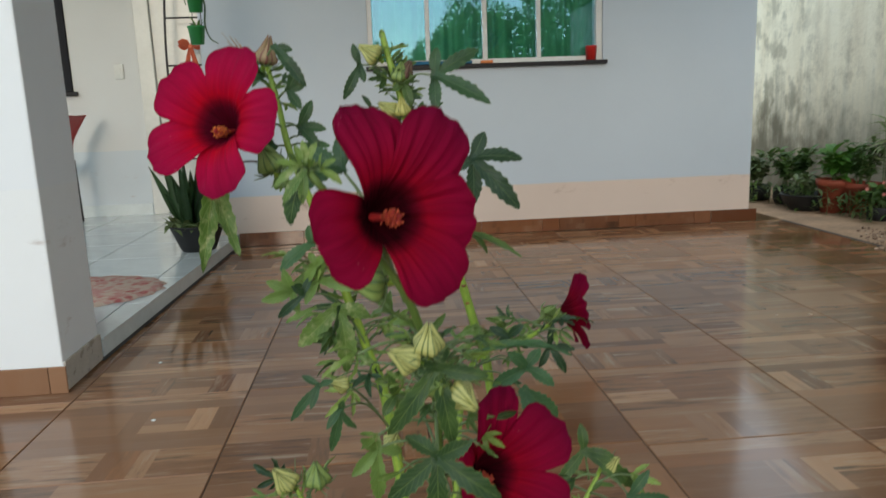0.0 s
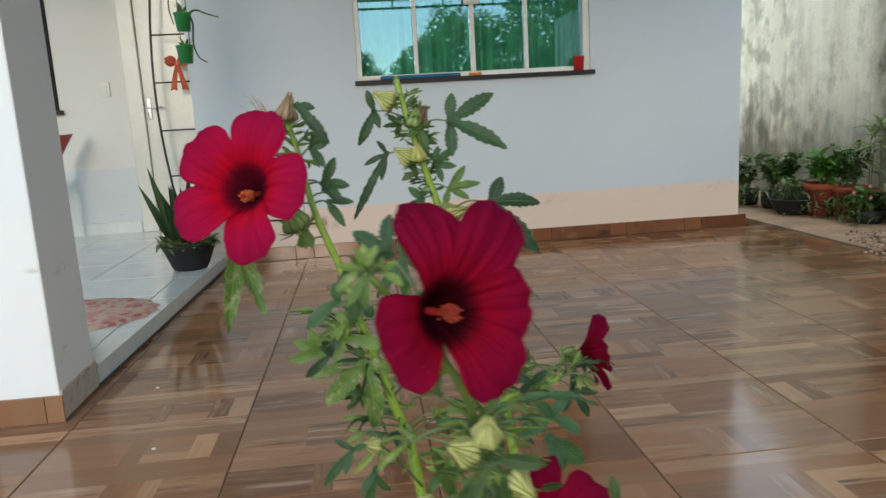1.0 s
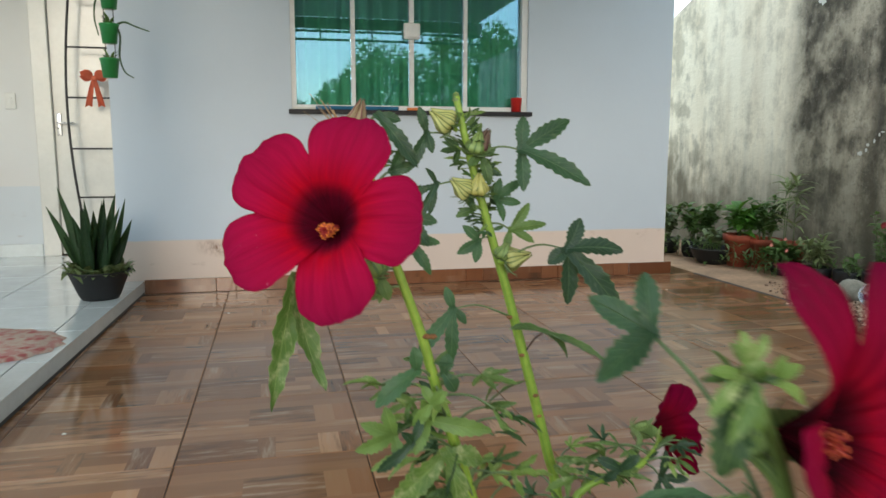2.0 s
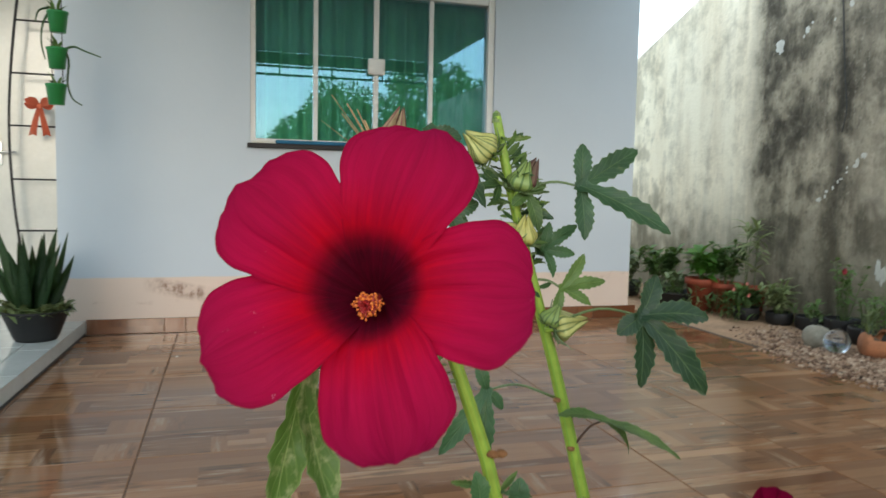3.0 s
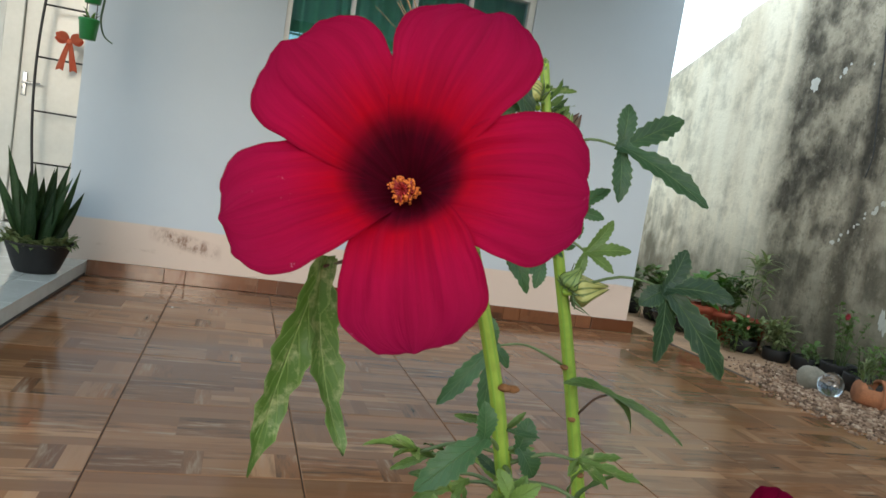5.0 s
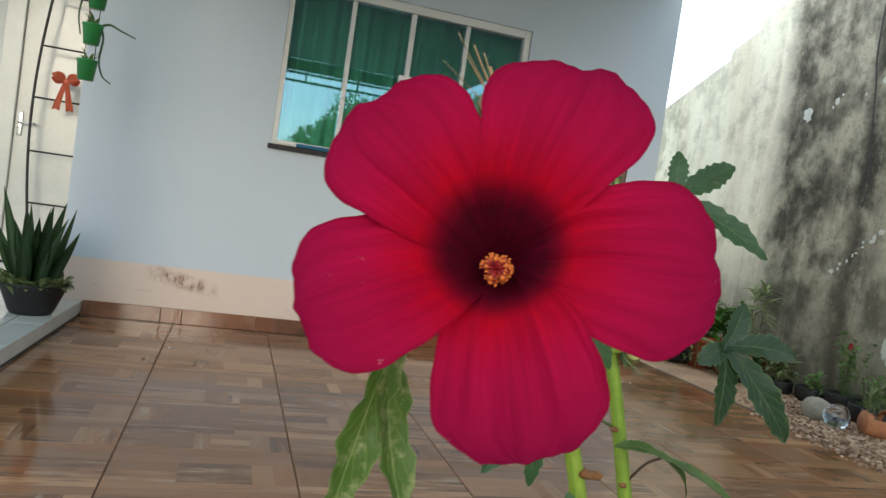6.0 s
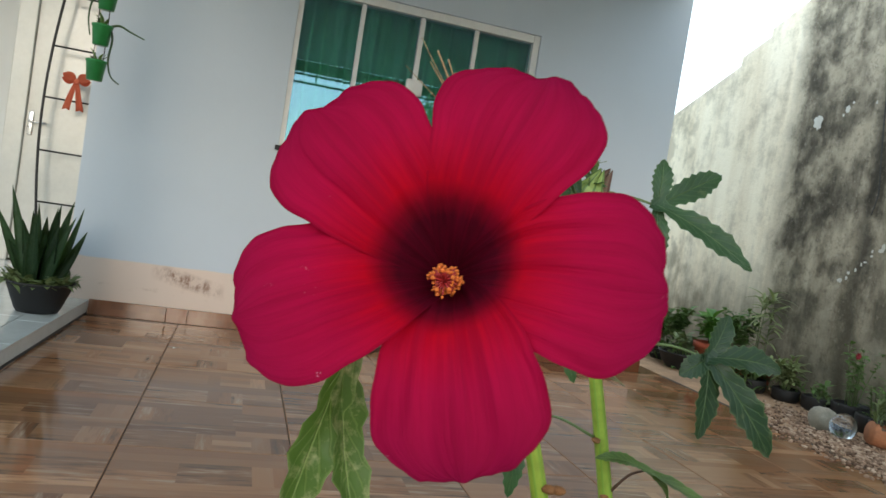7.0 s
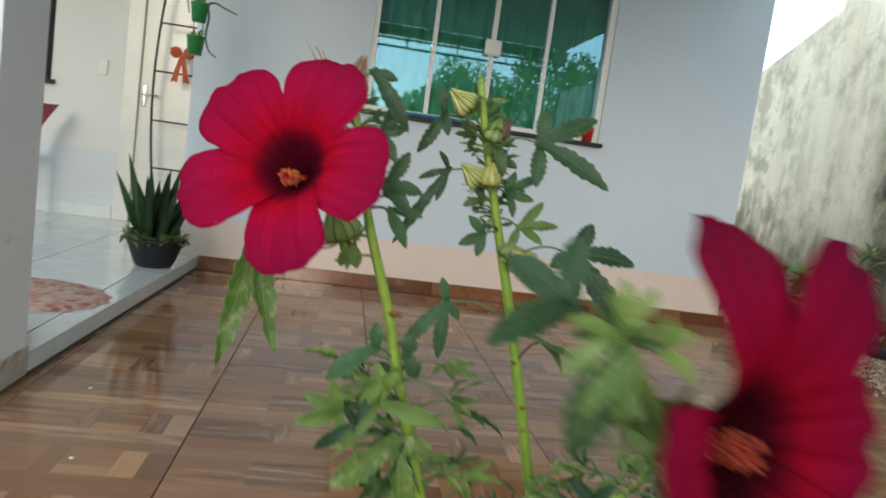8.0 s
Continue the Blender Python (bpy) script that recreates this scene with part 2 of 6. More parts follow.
def stained_wall():
    """Old render on a boundary wall: cream where it is clean, grey-black mould and streaks over the rest."""
    g = Graph("stained_render")
    p = g.pos()
    x, y, z = g.sep(p)
    big, mid_n, fine = g.noise(p, 1.1, 5.0), g.noise(p, 4.0, 8.0, 0.68), g.noise(p, 34, 5.0, 0.7)
    streak = g.noise(g.scaled(p, (1.0, 5.0, 0.5)), 1.2, 6.0, 0.6)
    thin = g.noise(g.scaled(p, (1.0, 16.0, 0.9)), 1.3, 5.0, 0.6)
    cell = g.noise(g.scaled(p, (1.0, 1.0, 0.75)), 4.2, 9.0, 0.70)
    clean = g.mix(g.span(streak, 0.45, 0.75), (1.0, 0.90, 0.73), (0.84, 0.72, 0.55))
    clean = g.mix(g.span(g.math('ADD', mid_n, g.math('MULTIPLY', thin, 0.25)), 0.62, 0.82, 0.0, 0.60), clean, (0.36, 0.30, 0.21))
    clean = g.mix(g.span(cell, 0.52, 0.64, 0.0, 0.30), clean, (0.52, 0.44, 0.32))
    # soft round blooms of mould over worn tan render
    warp = g.n("VectorMath", operation='ADD')
    g.link(p, warp.inputs[0])
    g.link(g.scaled(g.n("TexNoise").outputs["Color"], (0.12, 0.12, 0.12)), warp.inputs[1])
    blob = g.noise(g.scaled(warp.outputs[0], (1.0, 1.0, 0.8)), 5.5, 3.0, 0.55)
    mould = g.mix(g.span(blob, 0.40, 0.60), (0.075, 0.066, 0.050), (0.46, 0.40, 0.305))
    mould = g.mix(g.span(cell, 0.44, 0.62, 0.0, 0.55), mould, (0.55, 0.48, 0.37))
    mould = g.mix(g.span(streak, 0.46, 0.70, 0.0, 0.55), mould, (0.68, 0.60, 0.47))
    mould = g.mix(g.span(g.noise(g.scaled(p, (1.0, 3.0, 0.8)), 1.5, 6.0, 0.62), 0.52, 0.68, 0.0, 0.50), mould, (0.060, 0.055, 0.044))
    mould = g.mix(g.span(g.noise(p, 24, 6.0, 0.75), 0.50, 0.66, 0.0, 0.50), mould, (0.045, 0.042, 0.034))
    mould = g.mix(g.math('MULTIPLY', g.span(fine, 0.56, 0.66), 0.5), mould, (0.56, 0.50, 0.42))
    grey = g.mix(g.span(g.math('ADD', mid_n, g.math('MULTIPLY', streak, 0.6)), 0.62, 0.95), (0.78, 0.69, 0.56), (0.22, 0.19, 0.145))
    grey = g.mix(g.span(blob, 0.52, 0.40, 0.0, 0.45), grey, (0.10, 0.09, 0.07))
    mould = g.mix(g.math('MULTIPLY', g.span(g.math('ADD', y, g.math('MULTIPLY', g.math('SUBTRACT', big, 0.5), 1.2)), 4.20, 3.85), 0.72), mould, grey)
    damp = g.math('MULTIPLY', g.span(g.math('ABSOLUTE', g.math('SUBTRACT', y, 4.72)), 0.42, 0.12), g.span(blob, 0.62, 0.40, 0.10, 0.70))
    mould = g.mix(damp, mould, (0.070, 0.062, 0.048))
    # dark run of water below the crack
    run = g.math('ABSOLUTE', g.math('SUBTRACT', g.math('ADD', y, g.math('MULTIPLY', g.math('SUBTRACT', mid_n, 0.5), 0.22)), 4.21))
    mould = g.mix(g.math('MULTIPLY', g.span(run, 0.085, 0.015), g.span(mid_n, 0.30, 0.60, 0.35, 0.85)), mould, (0.050, 0.046, 0.038))
    clean = g.mix(g.math('MULTIPLY', g.span(blob, 0.52, 0.40, 0.0, 0.50), g.span(y, 5.7, 6.4)), clean, (0.28, 0.24, 0.17))
    edge = g.math('ADD', y, g.math('ADD', g.math('MULTIPLY', g.math('SUBTRACT', big, 0.5), 0.30), g.math('MULTIPLY', g.math('SUBTRACT', mid_n, 0.5), 0.30)))
    col = g.mix(g.span(edge, 4.96, 5.12), mould, clean)
    low = g.math('MULTIPLY', g.span(g.math('ADD', z, g.math('MULTIPLY', g.math('SUBTRACT', streak, 0.5), 1.3)), 1.0, 0.30), g.span(y, 4.2, 5.0, 0.55, 0.65))
    col = g.mix(low, col, (0.12, 0.105, 0.070))
    rise = g.math('ADD', z, g.math('ADD', g.math('MULTIPLY', g.math('SUBTRACT', streak, 0.5), 1.2), g.math('MULTIPLY', g.math('SUBTRACT', blob, 0.5), 1.3)))
    col = g.mix(g.math('MULTIPLY', g.span(rise, 0.80, 0.25), g.span(y, 4.9, 5.6, 0.0, 0.60)), col, (0.10, 0.088, 0.060))
    nrm = g.bump(g.math('ADD', mid_n, g.math('MULTIPLY', fine, 0.6)), 0.6, 0.012)
    return g.done(g.bsdf(col, 0.9, 0.0, nrm, 0.2))


def window_glass():
    g = Graph("window_glass")
    fres = g.n("Fresnel")
    fres.inputs[0].default_value = 2.25
    clear = g.n("BsdfTransparent")
    clear.inputs[0].default_value = (0.82, 0.93, 0.88, 1)
    gloss = g.n("BsdfGlossy")
    gloss.inputs["Roughness"].default_value = 0.01
    gloss.inputs["Color"].default_value = (0.37, 0.64, 0.86, 1)
    both = g.n("MixShader")
    g.link(fres.outputs[0], both.inputs[0])
    g.link(clear.outputs[0], both.inputs[1])
    g.link(gloss.outputs[0], both.inputs[2])
    return g.done(both.outputs[0])


def cloth(name, a, b):
    g = Graph(name)
    p = g.n("TexCoord").outputs["Object"]
    weave = g.noise(g.scaled(p, (300, 300, 60)), 1.0, 2.0)
    col = g.mix(g.span(g.noise(p, 6, 4.0), 0.3, 0.7), a, b)
    col = g.mix(g.math('MULTIPLY', weave, 0.3), col, [c * 0.6 for c in a])
    return g.done(g.bsdf(col, 0.75, 0.0, g.bump(weave, 0.2, 0.001), 0.2))


def rug_material():
    g = Graph("floral_rug")
    p = g.n("TexCoord").outputs["Object"]
    v = g.n("TexVoronoi")
    v.inputs["Scale"].default_value = 13.0
    g.link(p, v.inputs[0])
    n1, n2 = g.noise(p, 26, 4.0), g.noise(p, 240, 2.0)
    col = g.mix(g.span(n1, 0.42, 0.58), (0.66, 0.50, 0.40), (0.62, 0.30, 0.26))
    col = g.mix(g.span(v.outputs[0], 0.34, 0.20), col, (0.55, 0.15, 0.14))
    col = g.mix(g.span(v.outputs[0], 0.12, 0.06), col, (0.74, 0.62, 0.5))
    return g.done(g.bsdf(col, 0.95, 0.0, g.bump(n2, 0.8, 0.006), 0.1))


M_WALL = wall_paint("pale_blue_wall", (0.56, 0.63, 0.70), (0.74, 0.60, 0.52), 0.315, (-0.37, 0.21, 0.240))
M_PORCH_WALL = wall_paint("porch_paint", (0.68, 0.68, 0.66), (0.60, 0.65, 0.68), 0.585)
M_PILLAR = wall_paint("pillar_paint", (0.84, 0.86, 0.89), (0.87, 0.88, 0.89), 0.625)
M_CEIL = plain("ceiling_paint", (0.78, 0.78, 0.76), 0.8, vary=0.04, scale=3)
M_ROOM = plain("room_paint", (0.45, 0.45, 0.42), 0.8, vary=0.05, scale=3)
M_TILE = tile_print("parquet_print_tile", (1.13, 1.16, 1.13))
# the floor print again, with shade and a redder tone put into the tint
M_SKIRT = tile_print("shaded_red_brown_tile", (0.76, 0.62, 0.56))
M_GROUT = plain("grout", (0.045, 0.032, 0.025), 0.9, vary=0.3, scale=40)
M_PORCH_TILE = plain("white_porch_tile", (0.62, 0.66, 0.65), 0.13, vary=0.06, scale=6, spec=0.6)
M_PORCH_JOINT = plain("porch_joint", (0.22, 0.23, 0.22), 0.9, vary=0.2, scale=30)
M_DARKEDGE = plain("dark_edge", (0.05, 0.05, 0.05), 0.8, vary=0.3, scale=40)
M_STAINED = stained_wall()
M_SOIL = plain("soil", (0.11, 0.075, 0.05), 0.95, vary=0.4, scale=9, relief=0.02)
M_SAND = plain("sandy_ground", (0.40, 0.245, 0.15), 0.95, vary=0.25, scale=5, relief=0.01)
M_GRAVEL = plain("gravel_stone", (0.46, 0.33, 0.235), 0.9, vary=0.4, scale=22, relief=0.002)
M_WHITE = plain("white_aluminium", (0.72, 0.72, 0.70), 0.38, vary=0.05, scale=10)
M_DOOR = plain("white_door_paint", (0.64, 0.635, 0.59), 0.22, vary=0.05, scale=5)
M_SILL = plain("dark_granite", (0.022, 0.020, 0.023), 0.45, vary=0.4, scale=90, spec=0.2)
M_GLASS = window_glass()
M_DARKGLASS = plain("dark_pane", (0.01, 0.012, 0.016), 0.06, vary=0.1, scale=4)
M_CURTAIN = cloth("green_curtain", (0.10, 0.50, 0.34), (0.17, 0.66, 0.48))
M_IRON = plain("black_iron", (0.022, 0.022, 0.024), 0.45, 0.3, vary=0.3, scale=60)
M_BLACKFRAME = plain("black_window_frame", (0.010, 0.011, 0.015), 0.6, vary=0.2, scale=20, spec=0.2)
M_STEEL = plain("brushed_steel", (0.55, 0.55, 0.55), 0.3, 1.0, vary=0.1, scale=40)
M_GREENPOT = plain("green_plastic", (0.02, 0.27, 0.07), 0.35, vary=0.1, scale=20)
M_BLACKPOT = plain("black_plastic", (0.012, 0.012, 0.013), 0.6, vary=0.25, scale=20)
M_TERRA = plain("terracotta", (0.34, 0.068, 0.034), 0.75, vary=0.2, scale=14, relief=0.002)
M_CLAY = plain("old_clay", (0.42, 0.165, 0.08), 0.85, vary=0.22, scale=16, relief=0.003)
M_GREYCLAY = plain("grey_cement", (0.30, 0.28, 0.23), 0.9, vary=0.22, scale=14, relief=0.003)
M_REDPLASTIC = plain("red_plastic", (0.50, 0.022, 0.02), 0.38, vary=0.08, scale=12)
M_ORANGE = plain("orange_plastic", (0.70, 0.20, 0.05), 0.4, vary=0.1, scale=20)
M_BLUE = cloth("blue_cloth", (0.02, 0.11, 0.21), (0.03, 0.17, 0.30))
M_BOW = cloth("coral_ribbon", (0.74, 0.15, 0.08), (0.84, 0.25, 0.15))
M_RUG = rug_material()
M_SWITCH = plain("switch_plastic", (0.66, 0.66, 0.62), 0.4, vary=0.03, scale=10)
M_SNAKE = leaf_material("snake_plant_leaf", (0.010, 0.036, 0.018), (0.050, 0.115, 0.052), (0.08, 0.14, 0.06))
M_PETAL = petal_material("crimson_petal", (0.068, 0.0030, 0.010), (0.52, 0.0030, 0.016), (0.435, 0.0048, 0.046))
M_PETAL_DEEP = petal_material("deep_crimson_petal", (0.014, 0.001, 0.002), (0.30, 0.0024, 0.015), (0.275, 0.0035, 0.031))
M_PETAL_BACK = petal_material("crimson_petal_outside", (0.085, 0.001, 0.006), (0.20, 0.0012, 0.012), (0.20, 0.0013, 0.025))
M_ANTHER = plain("orange_anther", (0.66, 0.15, 0.022), 0.7, vary=0.25, scale=300)
M_ANTHER_RED = plain("red_anther", (0.42, 0.055, 0.018), 0.7, vary=0.3, scale=300)
M_COLUMN = plain("red_style", (0.38, 0.02, 0.02), 0.5, vary=0.2, scale=200)
M_LEAF = leaf_material("roselle_leaf", (0.018, 0.050, 0.014), (0.155, 0.250, 0.055), (0.26, 0.34, 0.10), 0.0)
M_LEAF_COOL = leaf_material("dull_green_leaf", (0.010, 0.036, 0.017), (0.048, 0.125, 0.046), (0.17, 0.25, 0.11), 0.12)
M_LEAF_PALE = leaf_material("mottled_leaf", (0.075, 0.145, 0.026), (0.28, 0.385, 0.085), (0.35, 0.44, 0.14), 0.75)
M_STEM = striped("green_stem", (0.30, 0.42, 0.055), (0.20, 0.34, 0.05), 6, 0.45)
M_STEM_DARK = plain("petiole", (0.11, 0.16, 0.06), 0.5, vary=0.3, scale=60)
M_STEM_RED = plain("reddish_petiole", (0.10, 0.05, 0.035), 0.5, vary=0.3, scale=60)
M_NODE = plain("node_scar", (0.22, 0.09, 0.03), 0.8, vary=0.4, scale=200)
M_BUD = striped("pale_calyx", (0.50, 0.47, 0.16), (0.085, 0.13, 0.03), 15)
M_BUD_GREEN = striped("green_calyx", (0.24, 0.32, 0.09), (0.06, 0.12, 0.03), 10)
M_DRY = striped("dry_calyx", (0.17, 0.105, 0.07), (0.08, 0.022, 0.022), 10, 0.8)
M_STRAW = plain("straw", (0.34, 0.22, 0.115), 0.8, vary=0.3, scale=200)
M_SHRUB = leaf_material("shrub_leaf", (0.045, 0.105, 0.030), (0.15, 0.27, 0.075), (0.14, 0.22, 0.08))
M_SHRUB_BRIGHT = leaf_material("bright_shrub_leaf", (0.05, 0.17, 0.02), (0.13, 0.32, 0.05), (0.2, 0.4, 0.1))
M_SHRUB_GREY = leaf_material("grey_shrub_leaf", (0.09, 0.14, 0.055), (0.24, 0.29, 0.13), (0.25, 0.27, 0.15))
M_TREE_LEAF = leaf_material("tree_leaf", (0.11, 0.20, 0.045), (0.27, 0.38, 0.10), (0.36, 0.46, 0.16))
M_BARK = plain("bark", (0.13, 0.09, 0.06), 0.9, vary=0.4, scale=14, relief=0.02)
M_PINK = plain("pink_flower", (0.75, 0.25, 0.22), 0.6, vary=0.2, scale=60)
M_WINE = plain("wine_flower", (0.22, 0.01, 0.02), 0.6, vary=0.2, scale=60)
M_LIME = plain("white_lime", (0.66, 0.65, 0.60), 0.85, vary=0.08, scale=20)
M_BOUNCE_GROUND = plain("bounce_ground_grey", (0.25, 0.235, 0.205), 0.9, vary=0.12, scale=2)
M_GREENERY = plain("grass_ground", (0.07, 0.11, 0.035), 0.95, vary=0.35, scale=2)


def ball_glass():
    g = Graph("clear_glass")
    nd = g.n("BsdfGlass")
    nd.inputs["Roughness"].default_value = 0.02
    nd.inputs["Color"].default_value = (0.92, 0.96, 1.0, 1)
    return g.done(nd.outputs[0])


M_BALL = ball_glass()


# ---------- builders ----------
def part(name, bm, material, parent=None, label="", smooth=True):
    """Links a bmesh as one mesh object, under a thing or a part."""
    me = bpy.data.meshes.new(name)
    bm.to_mesh(me)
    bm.free()
    mats = material if isinstance(material, (list, tuple)) else [material]
    for m in mats:
        me.materials.append(m)
    if smooth:
        me.polygons.foreach_set("use_smooth", [True] * len(me.polygons))
    ob = new(name, me)
    if parent is not None:
        ob.parent = parent
    if label:
        ob["label"] = label
    return ob


def thing(name, at, label, category, group="", kind=""):
    ob = new(name)
    ob.empty_display_size = 0.05
    ob.location = at
    return tagged(ob, label, category, group, kind)


def add_box(bm, x0, x1, y0, y1, z0, z1, bevel=0.0):
    r = bmesh.ops.create_cube(bm, size=1.0)
    vs = r["verts"]
    for v in vs:
        v.co = Vector(((x0 + x1) / 2 + v.co.x * (x1 - x0), (y0 + y1) / 2 + v.co.y * (y1 - y0), (z0 + z1) / 2 + v.co.z * (z1 - z0)))
    if bevel:
        es = list({e for v in vs for e in v.link_edges})
        bmesh.ops.bevel(bm, geom=es, offset=bevel, segments=2, affect='EDGES', profile=0.6)
    return bm


def box(x0, x1, y0, y1, z0, z1, bevel=0.0):
    return add_box(bmesh.new(), x0, x1, y0, y1, z0, z1, bevel)


def smooth_path(pts, n):
    """Catmull-Rom through the points, n steps a piece."""
    P = [Vector(p) for p in pts]
    P = [P[0] * 2 - P[1]] + P + [P[-1] * 2 - P[-2]]
    out = []
    for i in range(1, len(P) - 2):
        a, b, c, d = P[i - 1:i + 3]
        for k in range(n):
            t = k / n
            out.append(0.5 * ((2 * b) + (c - a) * t + (2 * a - 5 * b + 4 * c - d) * t * t + (3 * b - a - 3 * c + d) * t ** 3))
    out.append(P[-2])
    return out


def add_tube(bm, pts, r0, r1, seg=8, n=5, cap=True, mat=0):
    path = smooth_path(pts, n) if len(pts) > 2 else [Vector(p) for p in pts]
    uv = bm.loops.layers.uv.verify()
    rings, up = [], Vector((0.3, 0.2, 1)).normalized()
    for i, p in enumerate(path):
        d = (path[min(i + 1, len(path) - 1)] - path[max(i - 1, 0)]).normalized()
        a = d.cross(up)
        a = (a if a.length > 0.05 else d.cross(Vector((1, 0, 0)))).normalized()
        b = d.cross(a).normalized()
        r = r0 + (r1 - r0) * i / max(1, len(path) - 1)
        rings.append([bm.verts.new(p + (a * math.cos(2 * math.pi * k / seg) + b * math.sin(2 * math.pi * k / seg)) * r) for k in range(seg)])
    for i in range(len(rings) - 1):
        for k in range(seg):
            f = bm.faces.new((rings[i][k], rings[i][(k + 1) % seg], rings[i + 1][(k + 1) % seg], rings[i + 1][k]))
            f.material_index = mat
            for lp, (uu, vv) in zip(f.loops, ((k, i), (k + 1, i), (k + 1, i + 1), (k, i + 1))):
                lp[uv].uv = (uu / seg, vv / len(rings))
    if cap:
        for ring in (rings[0][::-1], rings[-1]):
            bm.faces.new(ring).material_index = mat
    return bm


def tube(pts, r0, r1, seg=8, n=5):
    return add_tube(bmesh.new(), pts, r0, r1, seg, n)


def add_lathe(bm, profile, seg=24, at=(0, 0, 0), axis=None, mat=0):
    """Turns (radius, height) pairs about an axis; a radius of 0 closes the end."""
    uv = bm.loops.layers.uv.verify()
    rot = Vector((0, 0, 1)).rotation_difference(Vector(axis)).to_matrix() if axis is not None else Matrix.Identity(3)
    o, rings = Vector(at), []
    for r, h in profile:
        if r <= 0:
            rings.append([bm.verts.new(o + rot @ Vector((0, 0, h)))])
        else:
            rings.append([bm.verts.new(o + rot @ Vector((r * math.cos(2 * math.pi * k / seg), r * math.sin(2 * math.pi * k / seg), h))) for k in range(seg)])
    for i in range(len(rings) - 1):
        a, b = rings[i], rings[i + 1]
        for k in range(seg):
            j = (k + 1) % seg
            if len(a) == 1:
                vs = (a[0], b[j], b[k])
            elif len(b) == 1:
                vs = (a[k], a[j], b[0])
            else:
                vs = (a[k], a[j], b[j], b[k])
            f = bm.faces.new(vs)
            f.material_index = mat
            for lp in f.loops:
                lp[uv].uv = (k / seg if lp.vert in (a[k] if len(a) > 1 else None, b[k] if len(b) > 1 else None) else (k + 1) / seg, i / len(rings))
    return bm


def lathe(profile, seg=24, at=(0, 0, 0), axis=None):
    return add_lathe(bmesh.new(), profile, seg, at, axis)


def add_blade(bm, base, tip, width, normal, bend=0.1, rows=8, fold=0.15, teeth=0.0, shape=0.8, mat=0, ruffle=0.0, seed=0.0, root=0.08, power=0.85):
    """One leaf blade or lobe from base to tip: five points across, folded at the rib, arched along its normal."""
    uv = bm.loops.layers.uv.verify()
    base, tip, normal = Vector(base), Vector(tip), Vector(normal).normalized()
    d = tip - base
    L = d.length
    side = d.normalized().cross(normal)
    side = (side if side.length > 0.05 else d.normalized().cross(Vector((0.3, 0.8, 0.5)))).normalized()
    nrm = side.cross(d.normalized()).normalized()
    grid = []
    for i in range(rows + 1):
        s = i / rows
        w = width * max(root * (1 - s), math.sin(math.pi * min(1.0, s ** shape)) ** power)
        if i == rows:
            w = width * 0.02
        saw = 1 + teeth * (1 if i % 2 else -1)
        c = base + d * s + nrm * (bend * L * (s - s * s) * 2.0)
        row = []
        for v in (-1, -0.5, 0, 0.5, 1):
            e = saw if abs(v) == 1 else 1
            wave = ruffle * L * math.sin(s * 19 + v * 2.1 + seed) * abs(v)
            row.append(bm.verts.new(c + side * (w * v * e) + nrm * (abs(v) * w * fold + wave) + d * (0.02 * (e - 1) * (1 if abs(v) == 1 else 0))))
        grid.append(row)
    for i in range(rows):
        for k in range(4):
            f = bm.faces.new((grid[i][k], grid[i][k + 1], grid[i + 1][k + 1], grid[i + 1][k]))
            f.material_index = mat
            for lp, (a, b) in zip(f.loops, ((i, k), (i, k + 1), (i + 1, k + 1), (i + 1, k))):
                lp[uv].uv = (a / rows, b / 4)
    return bm
# ---------- setting ----------
WY = 4.75            # house front
BX = 3.65            # boundary wall
PY = 5.98            # back wall of the porch
SLAB = 0.08          # porch floor above the patio
LX = -1.0            # left corner of the house front
RX = 2.49            # right corner of the house front
EAVE = 2.62
WX0, WX1, WZ0, WZ1 = 0.005, 1.482, 1.085, 2.03   # window opening
TILE = 0.515
PATIO_X1 = 2.74


def structure(name, bm, mat, label, category, smooth=False):
    return tagged(part(name, bm, mat, None, "", smooth), label, category, kind="structure")


# ground to the horizon
bm = bmesh.new()
bmesh.ops.create_grid(bm, x_segments=24, y_segments=24, size=900)
for v in bm.verts:
    v.co.z = -0.06
structure("ground", bm, M_GREENERY, "grassy earth that reaches to the horizon", "ground")
structure("garden_bed", box(-1.6, 2.4, -0.9, 1.02, -0.055, -0.008, 0.004), M_SOIL, "dark bare soil of the flower bed before the tiled patio", "soil")
# unseen ground, added; its grey sets the light bounced under the roof
structure("front_yard", box(-14, 14, -8.0, -0.92, -0.058, -0.02), M_BOUNCE_GROUND, "unseen grey ground before the house, added for bounced light", "yard")
structure("yard_side", box(-14, -3.62, -0.918, 9.0, -0.058, -0.02), M_BOUNCE_GROUND, "added grey ground beside the porch, out of view", "yard")
structure("side_path", box(PATIO_X1 + 0.002, BX - 0.002, 1.0, 9.0, -0.055, -0.006), M_SAND, "sandy bare path between the house and the boundary wall", "path")
structure("patio_bed", box(-3.6, PATIO_X1, 1.02, WY, -0.055, -0.004), M_GROUT, "dark mortar bed under the patio tiles", "floor")

